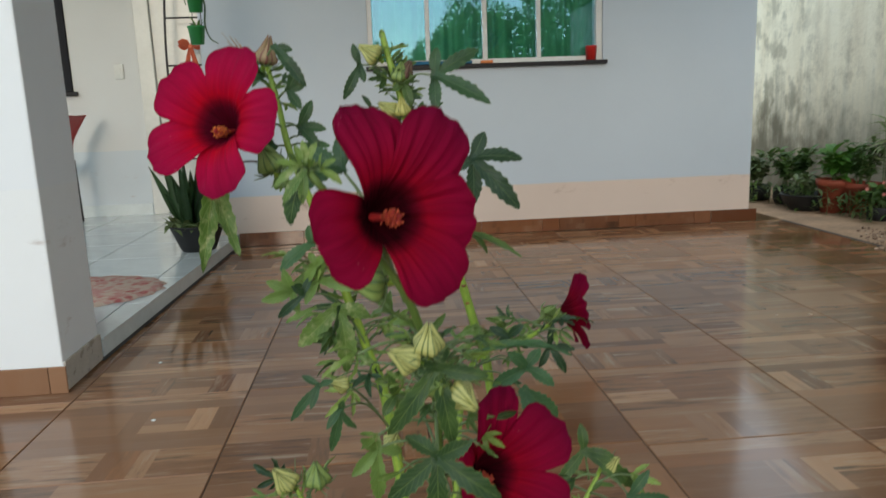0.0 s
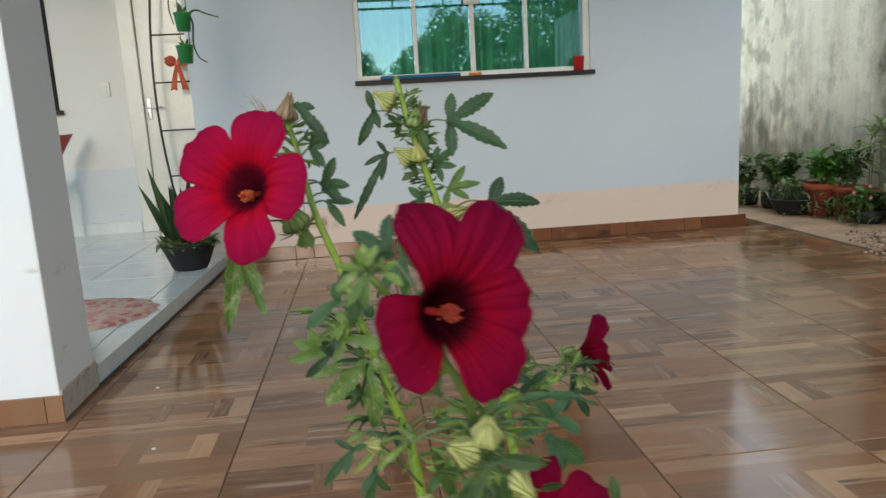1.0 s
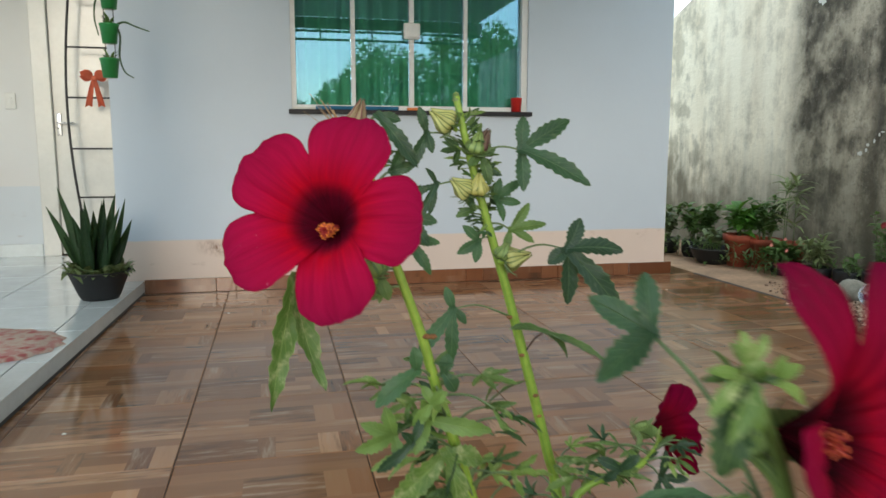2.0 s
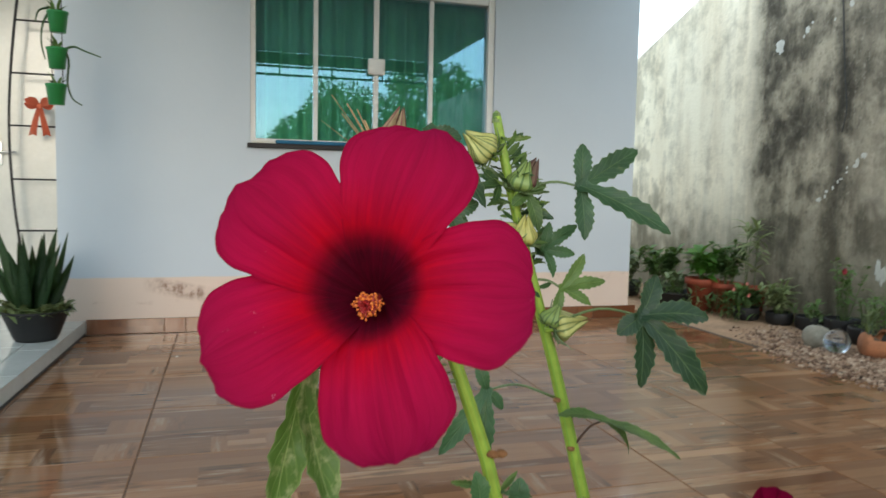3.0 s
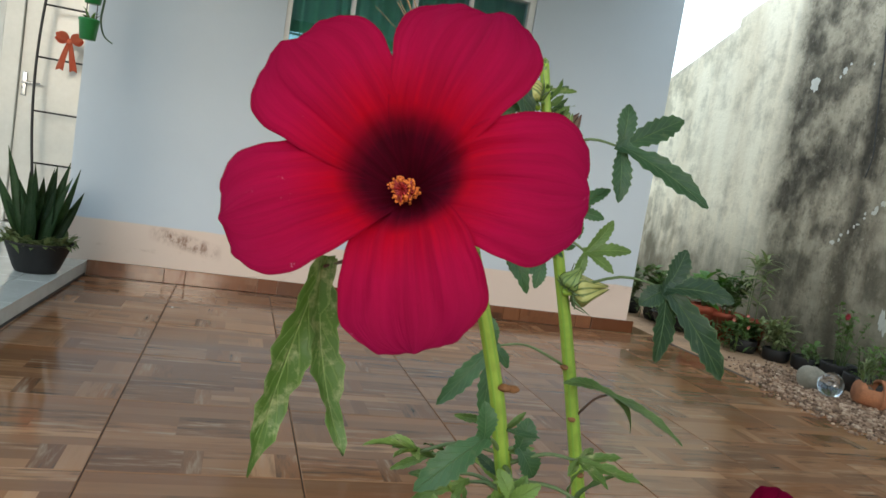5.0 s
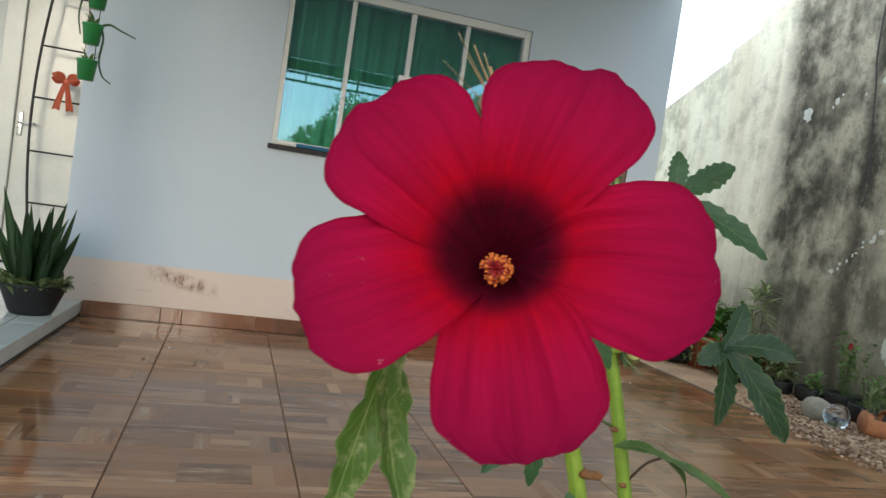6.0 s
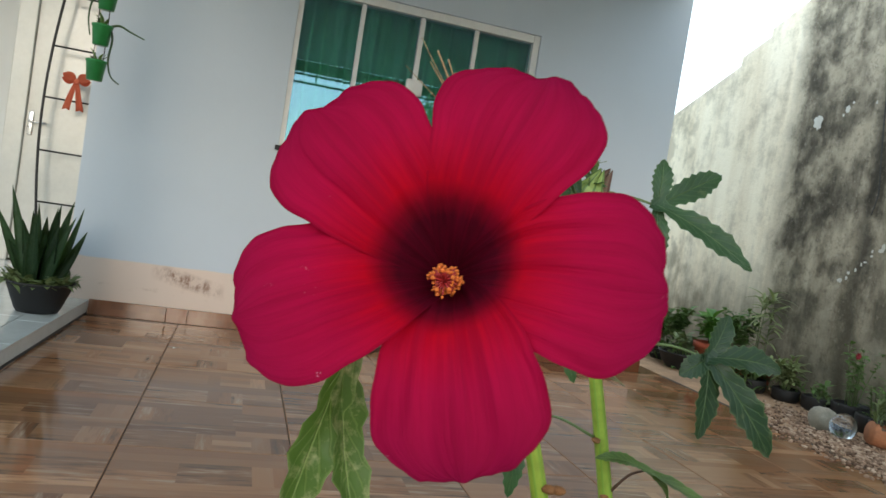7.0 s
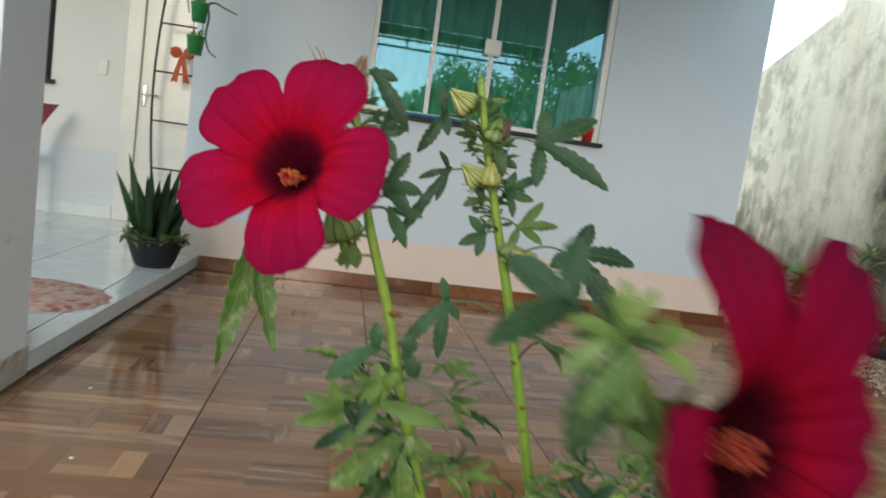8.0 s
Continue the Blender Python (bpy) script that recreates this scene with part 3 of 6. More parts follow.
def wall_with_holes(xs, zs, holes, y0, y1):
    """One upright wall along x as a single mesh; holes are the (column, row) cells left open."""
    b = bmesh.new()
    vs = {(i, j, k): b.verts.new((x, y, z)) for i, x in enumerate(xs) for j, z in enumerate(zs) for k, y in enumerate((y0, y1))}
    solid = {(i, j) for i in range(len(xs) - 1) for j in range(len(zs) - 1)} - set(holes)
    for i, j in solid:
        b.faces.new([vs[q] for q in ((i, j, 0), (i + 1, j, 0), (i + 1, j + 1, 0), (i, j + 1, 0))])
        b.faces.new([vs[q] for q in ((i, j, 1), (i, j + 1, 1), (i + 1, j + 1, 1), (i + 1, j, 1))])
        for (di, dj), (p, q) in {(-1, 0): ((i, j), (i, j + 1)), (1, 0): ((i + 1, j), (i + 1, j + 1)), (0, -1): ((i, j), (i + 1, j)), (0, 1): ((i, j + 1), (i + 1, j + 1))}.items():
            if (i + di, j + dj) not in solid:
                b.faces.new([vs[(*p, 0)], vs[(*q, 0)], vs[(*q, 1)], vs[(*p, 1)]])
    for v in [v for v in b.verts if not v.link_faces]:
        b.verts.remove(v)
    bmesh.ops.recalc_face_normals(b, faces=b.faces)
    return b


# house front with its window opening
bm = wall_with_holes((LX, WX0, WX1, RX), (0, WZ0, WZ1, EAVE), [(1, 1)], WY, WY + 0.15)
structure("wall_front", bm, M_WALL, "pale blue painted house wall with a peach band above the skirting", "wall")
bm = bmesh.new()
add_box(bm, RX - 0.15, RX, WY + 0.15, 6.9, 0, EAVE)
structure("wall_right", bm, M_WALL, "pale blue side wall of the house along the path", "wall")
structure("wall_left", box(LX, LX + 0.15, WY + 0.15, PY, 0, EAVE), M_WALL, "side wall of the house towards the porch", "wall")
DX0, DX1, DZ1 = -1.62, -0.86, 2.14
bm = wall_with_holes((-4.2, -3.25, -2.24, DX0 - 0.05, DX1, RX - 0.15), (0, 1.04, 2.1, DZ1, EAVE), [(1, 1), (3, 0), (3, 1), (3, 2)], PY, PY + 0.15)
structure("wall_porch_back", bm, M_PORCH_WALL, "off-white painted back wall of the porch", "wall")
structure("wall_room_back", box(-4.2, RX - 0.15, 6.75, 6.9, 0, EAVE), M_ROOM, "plain back wall of the rooms behind", "wall")
structure("wall_porch_end", box(-4.2, -4.05, PY + 0.15, 6.75, 0, EAVE), M_ROOM, "plain end wall of the rooms behind", "wall")
structure("floor_room", box(LX + 0.15, RX - 0.15, WY + 0.15, PY, -0.05, 0.05), M_ROOM, "plain floor of the room behind the window", "floor")
structure("floor_rooms_behind", box(-4.05, RX - 0.15, PY + 0.15, 6.75, -0.05, 0.05), M_ROOM, "plain floor of the rooms behind", "floor")
# roof slab over house, porch and patio, with its edge
bm = bmesh.new()
# unseen right and front-left edges cut back to let in sky light
add_box(bm, -0.9, 2.75, -0.85, 2.4, EAVE, EAVE + 0.12)
add_box(bm, -0.9, 2.30, 2.4, 4.3, EAVE, EAVE + 0.12)
add_box(bm, -0.9, RX - 0.01, 4.3, WY, EAVE, EAVE + 0.12)
add_box(bm, -4.6, -0.9, 2.30, WY, EAVE, EAVE + 0.12)
add_box(bm, -4.6, RX - 0.01, WY, 7.0, EAVE, EAVE + 0.12)
structure("ceiling", bm, M_CEIL, "pale flat underside of the roof over patio, porch and house", "ceiling")
bm = bmesh.new()
add_box(bm, -1.0, 2.81, -0.95, 2.2, EAVE + 0.122, EAVE + 0.2)
add_box(bm, -4.7, 2.26, 2.2, 4.3, EAVE + 0.122, EAVE + 0.2)
add_box(bm, -4.7, RX + 0.01, 4.3, 7.1, EAVE + 0.122, EAVE + 0.2)
structure("roof", bm, M_GREYCLAY, "weathered roof slab with a thin overhang", "roof")

structure("crown_moulding", box(LX, RX, WY - 0.045, WY - 0.002, EAVE - 0.035, EAVE - 0.002, 0.008), M_CEIL, "white moulding where the wall meets the ceiling", "trim")

# unseen walls, added to cut low light from the left and front
structure("wall_left_boundary", box(-6.6, -6.45, -6.0, 7.0, 0, 2.6), M_STAINED, "plain unseen wall added to block low light from the left", "wall")
structure("wall_street", box(-6.45, 3.6, -6.1, -5.95, 0, 1.0), M_PORCH_WALL, "low unseen wall added to block low light from the front", "wall")

# beam added to shut out the sky between truss and ceiling
structure("fascia", box(-1.0, 2.81, -0.948, -0.856, 2.475, EAVE - 0.002), M_GREYCLAY, "added beam that closes the sky gap above the truss", "beam")

# roof edge: two steel tubes with short posts between them
edge = thing("roof_edge_truss", (0.9, -0.9, 2.3), "pair of dark steel tubes with short posts below the roof edge", "truss", kind="structure")
for z in (2.33, 2.44):
    part("tube", tube([(-1.9, 0, z - 2.3), (1.9, 0, z - 2.3)], 0.016, 0.016, 8), M_IRON, edge)
for k in range(6):
    part("post", tube([(-1.75 + 0.7 * k, 0, 0.03), (-1.75 + 0.7 * k, 0, 0.2)], 0.011, 0.011, 6), M_IRON, edge)

# boundary wall, its top falling away from the camera in two small steps
bm = bmesh.new()
# before y 2.9 the unseen top drops to 2.45 to admit sky light
prof = [(-4.0, -0.05), (9.5, -0.05), (9.5, 1.10), (5.76, 2.46), (5.76, 2.53), (5.44, 2.64), (5.44, 2.70), (3.6, 3.40), (2.9, 3.40), (2.9, 2.45), (-4.0, 2.45)]
for x in (BX, BX + 0.14):
    vs = [bm.verts.new((x, y, z)) for y, z in prof]
    bm.faces.new(vs if x > BX else vs[::-1])
bm.verts.ensure_lookup_table()
k = len(prof)
for i in range(k):
    bm.faces.new((bm.verts[i], bm.verts[(i + 1) % k], bm.verts[k + (i + 1) % k], bm.verts[k + i]))
bmesh.ops.recalc_face_normals(bm, faces=bm.faces)
bw = structure("boundary_wall", bm, M_STAINED, "tall rendered boundary wall, cream with grey-black mould stains", "wall")


def wall_patch(cy, cz, ry, rz, seed):
    """A thin uneven splash of lime on the boundary wall."""
    rr = random.Random(seed)
    b = bmesh.new()
    n = 16
    rim = []
    for i in range(n):
        a, q = 2 * math.pi * i / n, rr.uniform(0.7, 1.15)
        rim.append(b.verts.new((BX - 0.003, cy + ry * q * math.cos(a), cz + rz * q * math.sin(a))))
    mid = b.verts.new((BX - 0.005, cy, cz))
    for i in range(n):
        b.faces.new((rim[i], rim[(i + 1) % n], mid))
    bmesh.ops.recalc_face_normals(b, faces=b.faces)
    part("lime_splash", b, M_LIME, bw, "white lime splash on the wall")


wall_patch(4.78, 1.90, 0.045, 0.055, 1)
rw = random.Random(12)
for i in range(11):
    f = i / 10
    big = 1.7 if i in (0, 8, 9, 10) else 1.0
    wall_patch(4.344 - 0.334 * f + rw.uniform(-0.018, 0.018), 0.82 + 0.285 * f + rw.uniform(-0.014, 0.014), big * rw.uniform(0.008, 0.017), big * rw.uniform(0.007, 0.016), 10 + i)
for cy, cz, rad in ((4.53, 1.97, 0.022), (4.49, 2.01, 0.012), (4.56, 1.93, 0.009), (4.17, 2.06, 0.018), (4.30, 1.99, 0.007), (3.83, 1.60, 0.020)):
    wall_patch(cy, cz, rad, rad * rw.uniform(0.8, 1.6), int(100 * cy))
for i in range(16):
    f = i / 15
    wall_patch(3.86 - 0.26 * f + rw.uniform(-0.03, 0.03), 0.44 - 0.22 * f + rw.uniform(-0.09, 0.07), rw.uniform(0.010, 0.026), rw.uniform(0.03, 0.085), 60 + i)
# thin crack down the wall
part("crack", tube([(BX + 0.002, 4.19, 1.26), (BX + 0.002, 4.165, 1.4), (BX + 0.002, 4.19, 1.6), (BX + 0.002, 4.215, 1.8), (BX + 0.002, 4.24, 2.05), (BX + 0.002, 4.27, 2.3), (BX + 0.002, 4.25, 2.9)], 0.005, 0.009, 6, 4), M_DARKEDGE, bw, "dark crack in the render")

# porch slab: dark riser, white tiles, edge strip
def skewed(bm, y0=0.0):
    """The porch edge drifts a little towards the patio as it nears the house."""
    for v in bm.verts:
        if v.co.x > -1.0:
            v.co.x += 0.035 * (v.co.y + y0 - WY)
    return bm


structure("porch_slab", skewed(box(-4.2, -0.878, 2.605, PY, -0.05, SLAB - 0.010)), M_PORCH_JOINT, "raised concrete slab of the porch", "floor")
structure("porch_riser", skewed(box(-0.8775, -0.8705, 2.605, WY - 0.002, 0.0, 0.014)), M_DARKEDGE, "dark foot of the porch step", "trim")
porch = thing("porch_floor", (0, 0, SLAB), "glossy white tiles of the raised porch floor", "floor", kind="structure")


def porch_tile(x0, x1, y0, y1):
    part("tile", skewed(box(x0, x1, y0, y1, -0.009, 0.0, 0.002)), M_PORCH_TILE, porch, smooth=False)


gap = 0.0025
for i in range(7):
    for j in range(8):
        x1, y1 = -1.03 - 0.47 * i, PY - 0.47 * j
        x0, y0 = x1 - 0.47, max(2.61, y1 - 0.47)
        if y1 > y0 + 0.02:
            porch_tile(x0 + gap, x1 - gap, y0 + gap, y1 - gap)
for j in range(5):
    y0 = 2.61 + 0.47 * j
    porch_tile(-1.03 + gap, -0.868, y0 + gap, min(WY - 0.004, y0 + 0.47) - gap)
structure("porch_edge_face", skewed(box(-0.8775, -0.8700, 2.605, WY - 0.003, 0.0145, SLAB - 0.0095)), M_PORCH_TILE, "white tiled face of the porch step", "trim")

# pillar at the porch corner
pil = thing("pillar", (-1.06, 2.44, 0), "white painted square porch pillar with a tiled foot", "pillar", kind="structure")
part("shaft", box(-0.105, 0.105, -0.125, 0.16, 0.0, EAVE, 0.006), M_PILLAR, pil, smooth=False)
part("tile", box(-0.112, 0.060, -0.133, -0.1255, 0.0, 0.085, 0.002), M_TILE, pil, "brown tiled foot", smooth=False)
part("tile", box(0.062, 0.113, -0.133, -0.1255, 0.0, 0.085, 0.002), M_TILE, pil, smooth=False)
part("side_tile", box(0.1055, 0.113, -0.125, 0.16, 0.008, 0.098, 0.002), plain("grey_foot_tile", (0.47, 0.42, 0.36), 0.3, vary=0.15), pil, smooth=False)

# back wall skirting and door frame
structure("baseboard_porch", box(-4.0, DX0 - 0.13, PY - 0.012, PY - 0.001, SLAB, SLAB + 0.09, 0.002), M_PORCH_TILE, "white tile skirting along the porch wall", "baseboard")
door = thing("door_1", (-1.24, PY, SLAB), "closed white panelled door in a white frame at the porch", "door", kind="structure")
part("frame_left", box(-0.50, -0.385, -0.02, 0.06, 0, 2.06, 0.006), M_DOOR, door, smooth=False)
part("frame_top", box(-0.384, 0.40, -0.02, 0.06, 1.99, 2.06, 0.006), M_DOOR, door, smooth=False)
leafb = box(-0.383, 0.38, 0.012, 0.05, 0.01, 1.985, 0.003)
part("panel", leafb, M_DOOR, door, smooth=False)
plate = part("lock_plate", box(-0.365, -0.335, -0.002, 0.011, 0.86, 1.02, 0.004), M_STEEL, door, "steel lock plate")
part("door_handle", tube([(-0.35, 0.0, 0.95), (-0.35, -0.045, 0.95), (-0.33, -0.05, 0.95), (-0.24, -0.05, 0.95)], 0.008, 0.007, 8, 4), M_STEEL, door, "steel lever handle")

# dark window in the porch wall
win2 = thing("window_2", (-2.74, PY, 1.0), "dark glazed window in the porch wall, with a dark sill", "window", kind="structure")
part("frame", box(0.44, 0.495, -0.015, 0.08, 0.045, 1.1, 0.003), M_BLACKFRAME, win2, smooth=False)
part("frame_head", box(-0.5, 0.44, -0.015, 0.08, 1.04, 1.1, 0.003), M_BLACKFRAME, win2, smooth=False)
part("pane", box(-0.5, 0.439, 0.02, 0.03, 0.045, 1.04), M_DARKGLASS, win2, smooth=False)
part("sill", box(-0.52, 0.53, -0.05, 0.06, 0.01, 0.042, 0.004), M_SILL, win2, smooth=False)

# front window: frame, two mullion lines, panes, latch, sill
win = thing("window_1", (WX0, WY, WZ0), "white sliding window with four panes and a dark granite sill", "window", kind="structure")
W, H = WX1 - WX0, WZ1 - WZ0
part("frame_left", box(0, 0.030, 0.02, 0.10, 0.0, H, 0.003), M_WHITE, win, smooth=False)
part("frame_right", box(W - 0.040, W, 0.015, 0.10, 0.0, H, 0.003), M_WHITE, win, smooth=False)
part("frame_top", box(0.031, W - 0.041, 0.015, 0.10, H - 0.048, H, 0.003), M_WHITE, win, smooth=False)
part("frame_bottom", box(0.031, W - 0.041, 0.02, 0.10, 0.0, 0.028, 0.003), M_WHITE, win, smooth=False)
for x, wd in ((0.372, 0.026), (0.731, 0.030), (1.073, 0.026)):
    part("mullion", box(x - wd / 2, x + wd / 2, 0.028, 0.072, 0.029, H - 0.049, 0.003), M_WHITE, win, smooth=False)
for x0, x1, y in ((0.032, 0.358, 0.055), (0.386, 0.715, 0.048), (0.747, 1.059, 0.048), (1.087, W - 0.042, 0.055)):
    p_ob = part("pane", box(x0, x1, y, y + 0.005, 0.03, H - 0.05), M_GLASS, win, smooth=False)
    p_ob.visible_shadow = False
latch = part("latch", box(0.680, 0.782, 0.012, 0.0275, 0.430, 0.525, 0.012), M_WHITE, win, "square white plastic latch")
part("sill", box(-0.018, W + 0.022, -0.035, 0.02, -0.028, -0.002, 0.003), M_SILL, win, "dark granite sill", smooth=False)

# curtain behind the panes
bm = bmesh.new()
cols, prev = 220, None
for i in range(cols + 1):
    x = -0.05 + (W + 0.1) * i / cols
    y = 0.046 * math.sin(x * 38 + 1.3 * math.sin(x * 7)) + 0.010 * math.sin(x * 97 + 2)
    col_v = [bm.verts.new((x, y, -0.35 + 1.45 * k / 6)) for k in range(7)]
    if prev:
        for k in range(6):
            bm.faces.new((prev[k], col_v[k], col_v[k + 1], prev[k + 1]))
    prev = col_v
cur = tagged(part("curtain", bm, M_CURTAIN), "green pleated curtain drawn behind the window", "curtain")
cur.location = (WX0, WY + 0.20, WZ0)
rod = tagged(part("curtain_rod", tube([(WX0 - 0.1, WY + 0.20, WZ0 + 1.10), (WX1 + 0.1, WY + 0.20, WZ0 + 1.10)], 0.009, 0.009, 8), M_STEEL), "thin steel curtain rod over the window", "curtain rod")

# skirting tiles along the house front
base = thing("baseboard", (0, WY, 0), "brown wood-print tile skirting along the house wall", "baseboard", kind="structure")


def print_tile_mesh(name, w, h, d, seed, strips):
    """A slab with a printed top face cut into boards; each carries a tone and a turn."""
    rr = random.Random(seed)
    b = bmesh.new()
    tone = b.faces.layers.float.new("tone")
    turn = b.faces.layers.float.new("turn")

    def quad(x0, x1, y0, y1, tn, tr):
        f = b.faces.new([b.verts.new(c) for c in ((x0, y0, 0), (x1, y0, 0), (x1, y1, 0), (x0, y1, 0))])
        f[tone], f[turn] = tn, tr

    e = 0.002
    for x0, x1, y0, y1, vert, k in strips(rr):
        for i in range(k):
            a, c = i / k, (i + 1) / k
            tn = rr.random()
            if vert:
                quad(x0 + (x1 - x0) * a, x0 + (x1 - x0) * c, y0, y1, tn, 1.0)
            else:
                quad(x0, x1, y0 + (y1 - y0) * a, y0 + (y1 - y0) * c, tn, 0.0)
    lo = [(-e, -e), (w + e, -e), (w + e, h + e), (-e, h + e)]
    hi = [(0, 0), (w, 0), (w, h), (0, h)]
    for i in range(4):
        j = (i + 1) % 4
        f = b.faces.new([b.verts.new((*q, z)) for q, z in ((lo[i], -0.002), (lo[j], -0.002), (hi[j], 0), (hi[i], 0))])
        f[tone] = 0.3
        f = b.faces.new([b.verts.new((*q, z)) for q, z in ((lo[i], -d), (lo[j], -d), (lo[j], -0.002), (lo[i], -0.002))])
        f[tone] = 0.2
    me = bpy.data.meshes.new(name)
    b.to_mesh(me)
    b.free()
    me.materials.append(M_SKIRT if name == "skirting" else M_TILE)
    return me


def boards(rr, w=TILE - 0.007, h=TILE - 0.007):
    """Basket layout: rows of short blocks, boards along and across, between rows of long weathered boards."""
    out, y = [], 0.0
    short = [((0.42, False, 1), (0.10, True, 1), (0.24, False, 3), (0.24, True, 2)),
             ((0.24, True, 2), (0.40, False, 1), (0.36, False, 2)),
             ((0.30, False, 2), (0.26, True, 3), (0.44, False, 1))]
    long = [((0.66, False, 2), (0.34, False, 2)), ((0.30, False, 1), (0.70, False, 2)), ((1.0, False, 2),)]
    for k, fr in enumerate((0.29, 0.20, 0.29, 0.22)):
        row = list(rr.choice(long if k % 2 else short))
        if rr.random() < 0.5:
            row.reverse()
        x = 0.0
        for f, vert, n in row:
            out.append((x, x + w * f, y, y + h * fr, vert, n))
            x += w * f
        y += h * fr
    return out


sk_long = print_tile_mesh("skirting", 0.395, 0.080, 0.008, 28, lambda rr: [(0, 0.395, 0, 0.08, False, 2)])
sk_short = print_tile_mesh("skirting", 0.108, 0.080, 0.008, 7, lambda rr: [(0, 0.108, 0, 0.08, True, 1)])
x = -0.886
while x < RX + 0.02:
    for me, wd in ((sk_long, 0.395), (sk_short, 0.108)):
        if x < -0.87:
            x = -0.864
        if x + wd > RX + 0.055:
            break
        ob = new("tile", me)
        ob.parent = base
        ob.matrix_basis = pose(x, -0.012, 0.003, 90, 0, 0)
        x += wd + 0.006
    else:
        continue
    break
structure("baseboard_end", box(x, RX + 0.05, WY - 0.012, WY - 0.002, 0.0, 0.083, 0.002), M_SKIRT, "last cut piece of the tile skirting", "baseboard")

# patio floor
patio = thing("patio_floor", (0, 0, 0), "glazed brown tiles printed like short parquet boards", "floor", kind="structure")
tile_meshes = [print_tile_mesh("floor_tile", TILE - 0.007, TILE - 0.007, 0.009, 100 + i, boards) for i in range(9)]
rr = random.Random(4)
for i in range(-7, 6):
    x0 = -0.392 + TILE * i
    if x0 < -3.6 or x0 > PATIO_X1 - 0.2:
        continue
    phase = 3.775 if x0 < 0.5 else 3.75
    for j in range(-6, 3):
        y0 = phase + TILE * j
        if y0 < 1.0 or y0 > WY - 0.03:
            continue
        ob = new("tile", rr.choice(tile_meshes))
        ob.parent = patio
        sy = min(1.0, (WY - 0.016 - y0) / TILE)
        sx = min(1.0, (PATIO_X1 - x0) / TILE)
        ob.location = (x0 + 0.0035, y0 + 0.0035, 0.0)
        ob.scale = (sx, sy, 1)


# ---------- things: porch ----------
def bow(at):
    t = thing("ribbon_bow", at, "coral red ribbon bow tied to the iron trellis", "bow")
    for sx in (-1, 1):
        for dx, dz, wd, bend in ((0.085, 0.060, 0.030, 0.35), (0.088, 0.030, 0.026, -0.30), (0.060, 0.075, 0.024, 0.30)):
            b = add_blade(bmesh.new(), (0, -0.012, 0.03), (sx * dx, -0.03, 0.03 + dz - 0.02), wd, (0, -1, 0.1), bend, 8, -0.25, shape=1.15, root=0.3)
            bmesh.ops.solidify(b, geom=b.faces, thickness=0.002)
            part("loop", b, M_BOW, t)
        b = bmesh.new()
        prev = None
        for i in range(9):
            f = i / 8
            c = Vector((sx * (0.006 + 0.036 * f), -0.014 - 0.012 * math.sin(2.4 * f), 0.02 - 0.175 * f))
            row = [b.verts.new(c + Vector((e * (0.011 + 0.013 * f), 0.004 * e * math.sin(5 * f), -0.10 * abs(e) * (0.11 if i == 8 else 0)))) for e in (-1, 0, 1)]
            if prev:
                for k in range(2):
                    b.faces.new((prev[k], prev[k + 1], row[k + 1], row[k]))
            prev = row
        bmesh.ops.solidify(b, geom=b.faces, thickness=0.0015)
        part("tail", b, M_BOW, t)
    part("knot", lathe([(0, -0.018), (0.016, -0.012), (0.019, 0.0), (0.016, 0.012), (0, 0.018)], 12, (0, -0.012, 0.03)), M_BOW, t)
    return t


def trellis():
    ty = PY - 0.16
    t = thing("iron_trellis", (-1.25, ty, SLAB), "thin black iron ladder trellis leaning by the white door", "trellis")
    xl = lambda z: -0.165 - 0.075 * math.sin(math.pi * min(1, max(0, (z - 0.1) / 1.9)))
    zs = [0.0, 0.3, 0.6, 0.9, 1.2, 1.5, 1.8, 1.95]
    part("rail", tube([(xl(z), 0, z) for z in zs], 0.009, 0.009, 8, 4), M_IRON, t)
    part("rail", tube([(-xl(z), 0, z) for z in zs], 0.009, 0.009, 8, 4), M_IRON, t)
    for z in (0.43, 0.77, 1.12, 1.46, 1.8):
        part("rung", tube([(xl(z), 0, z), (-xl(z), 0, z)], 0.0065, 0.0065, 6), M_IRON, t)
    bow((-1.30, ty - 0.02, 1.30))


trellis()


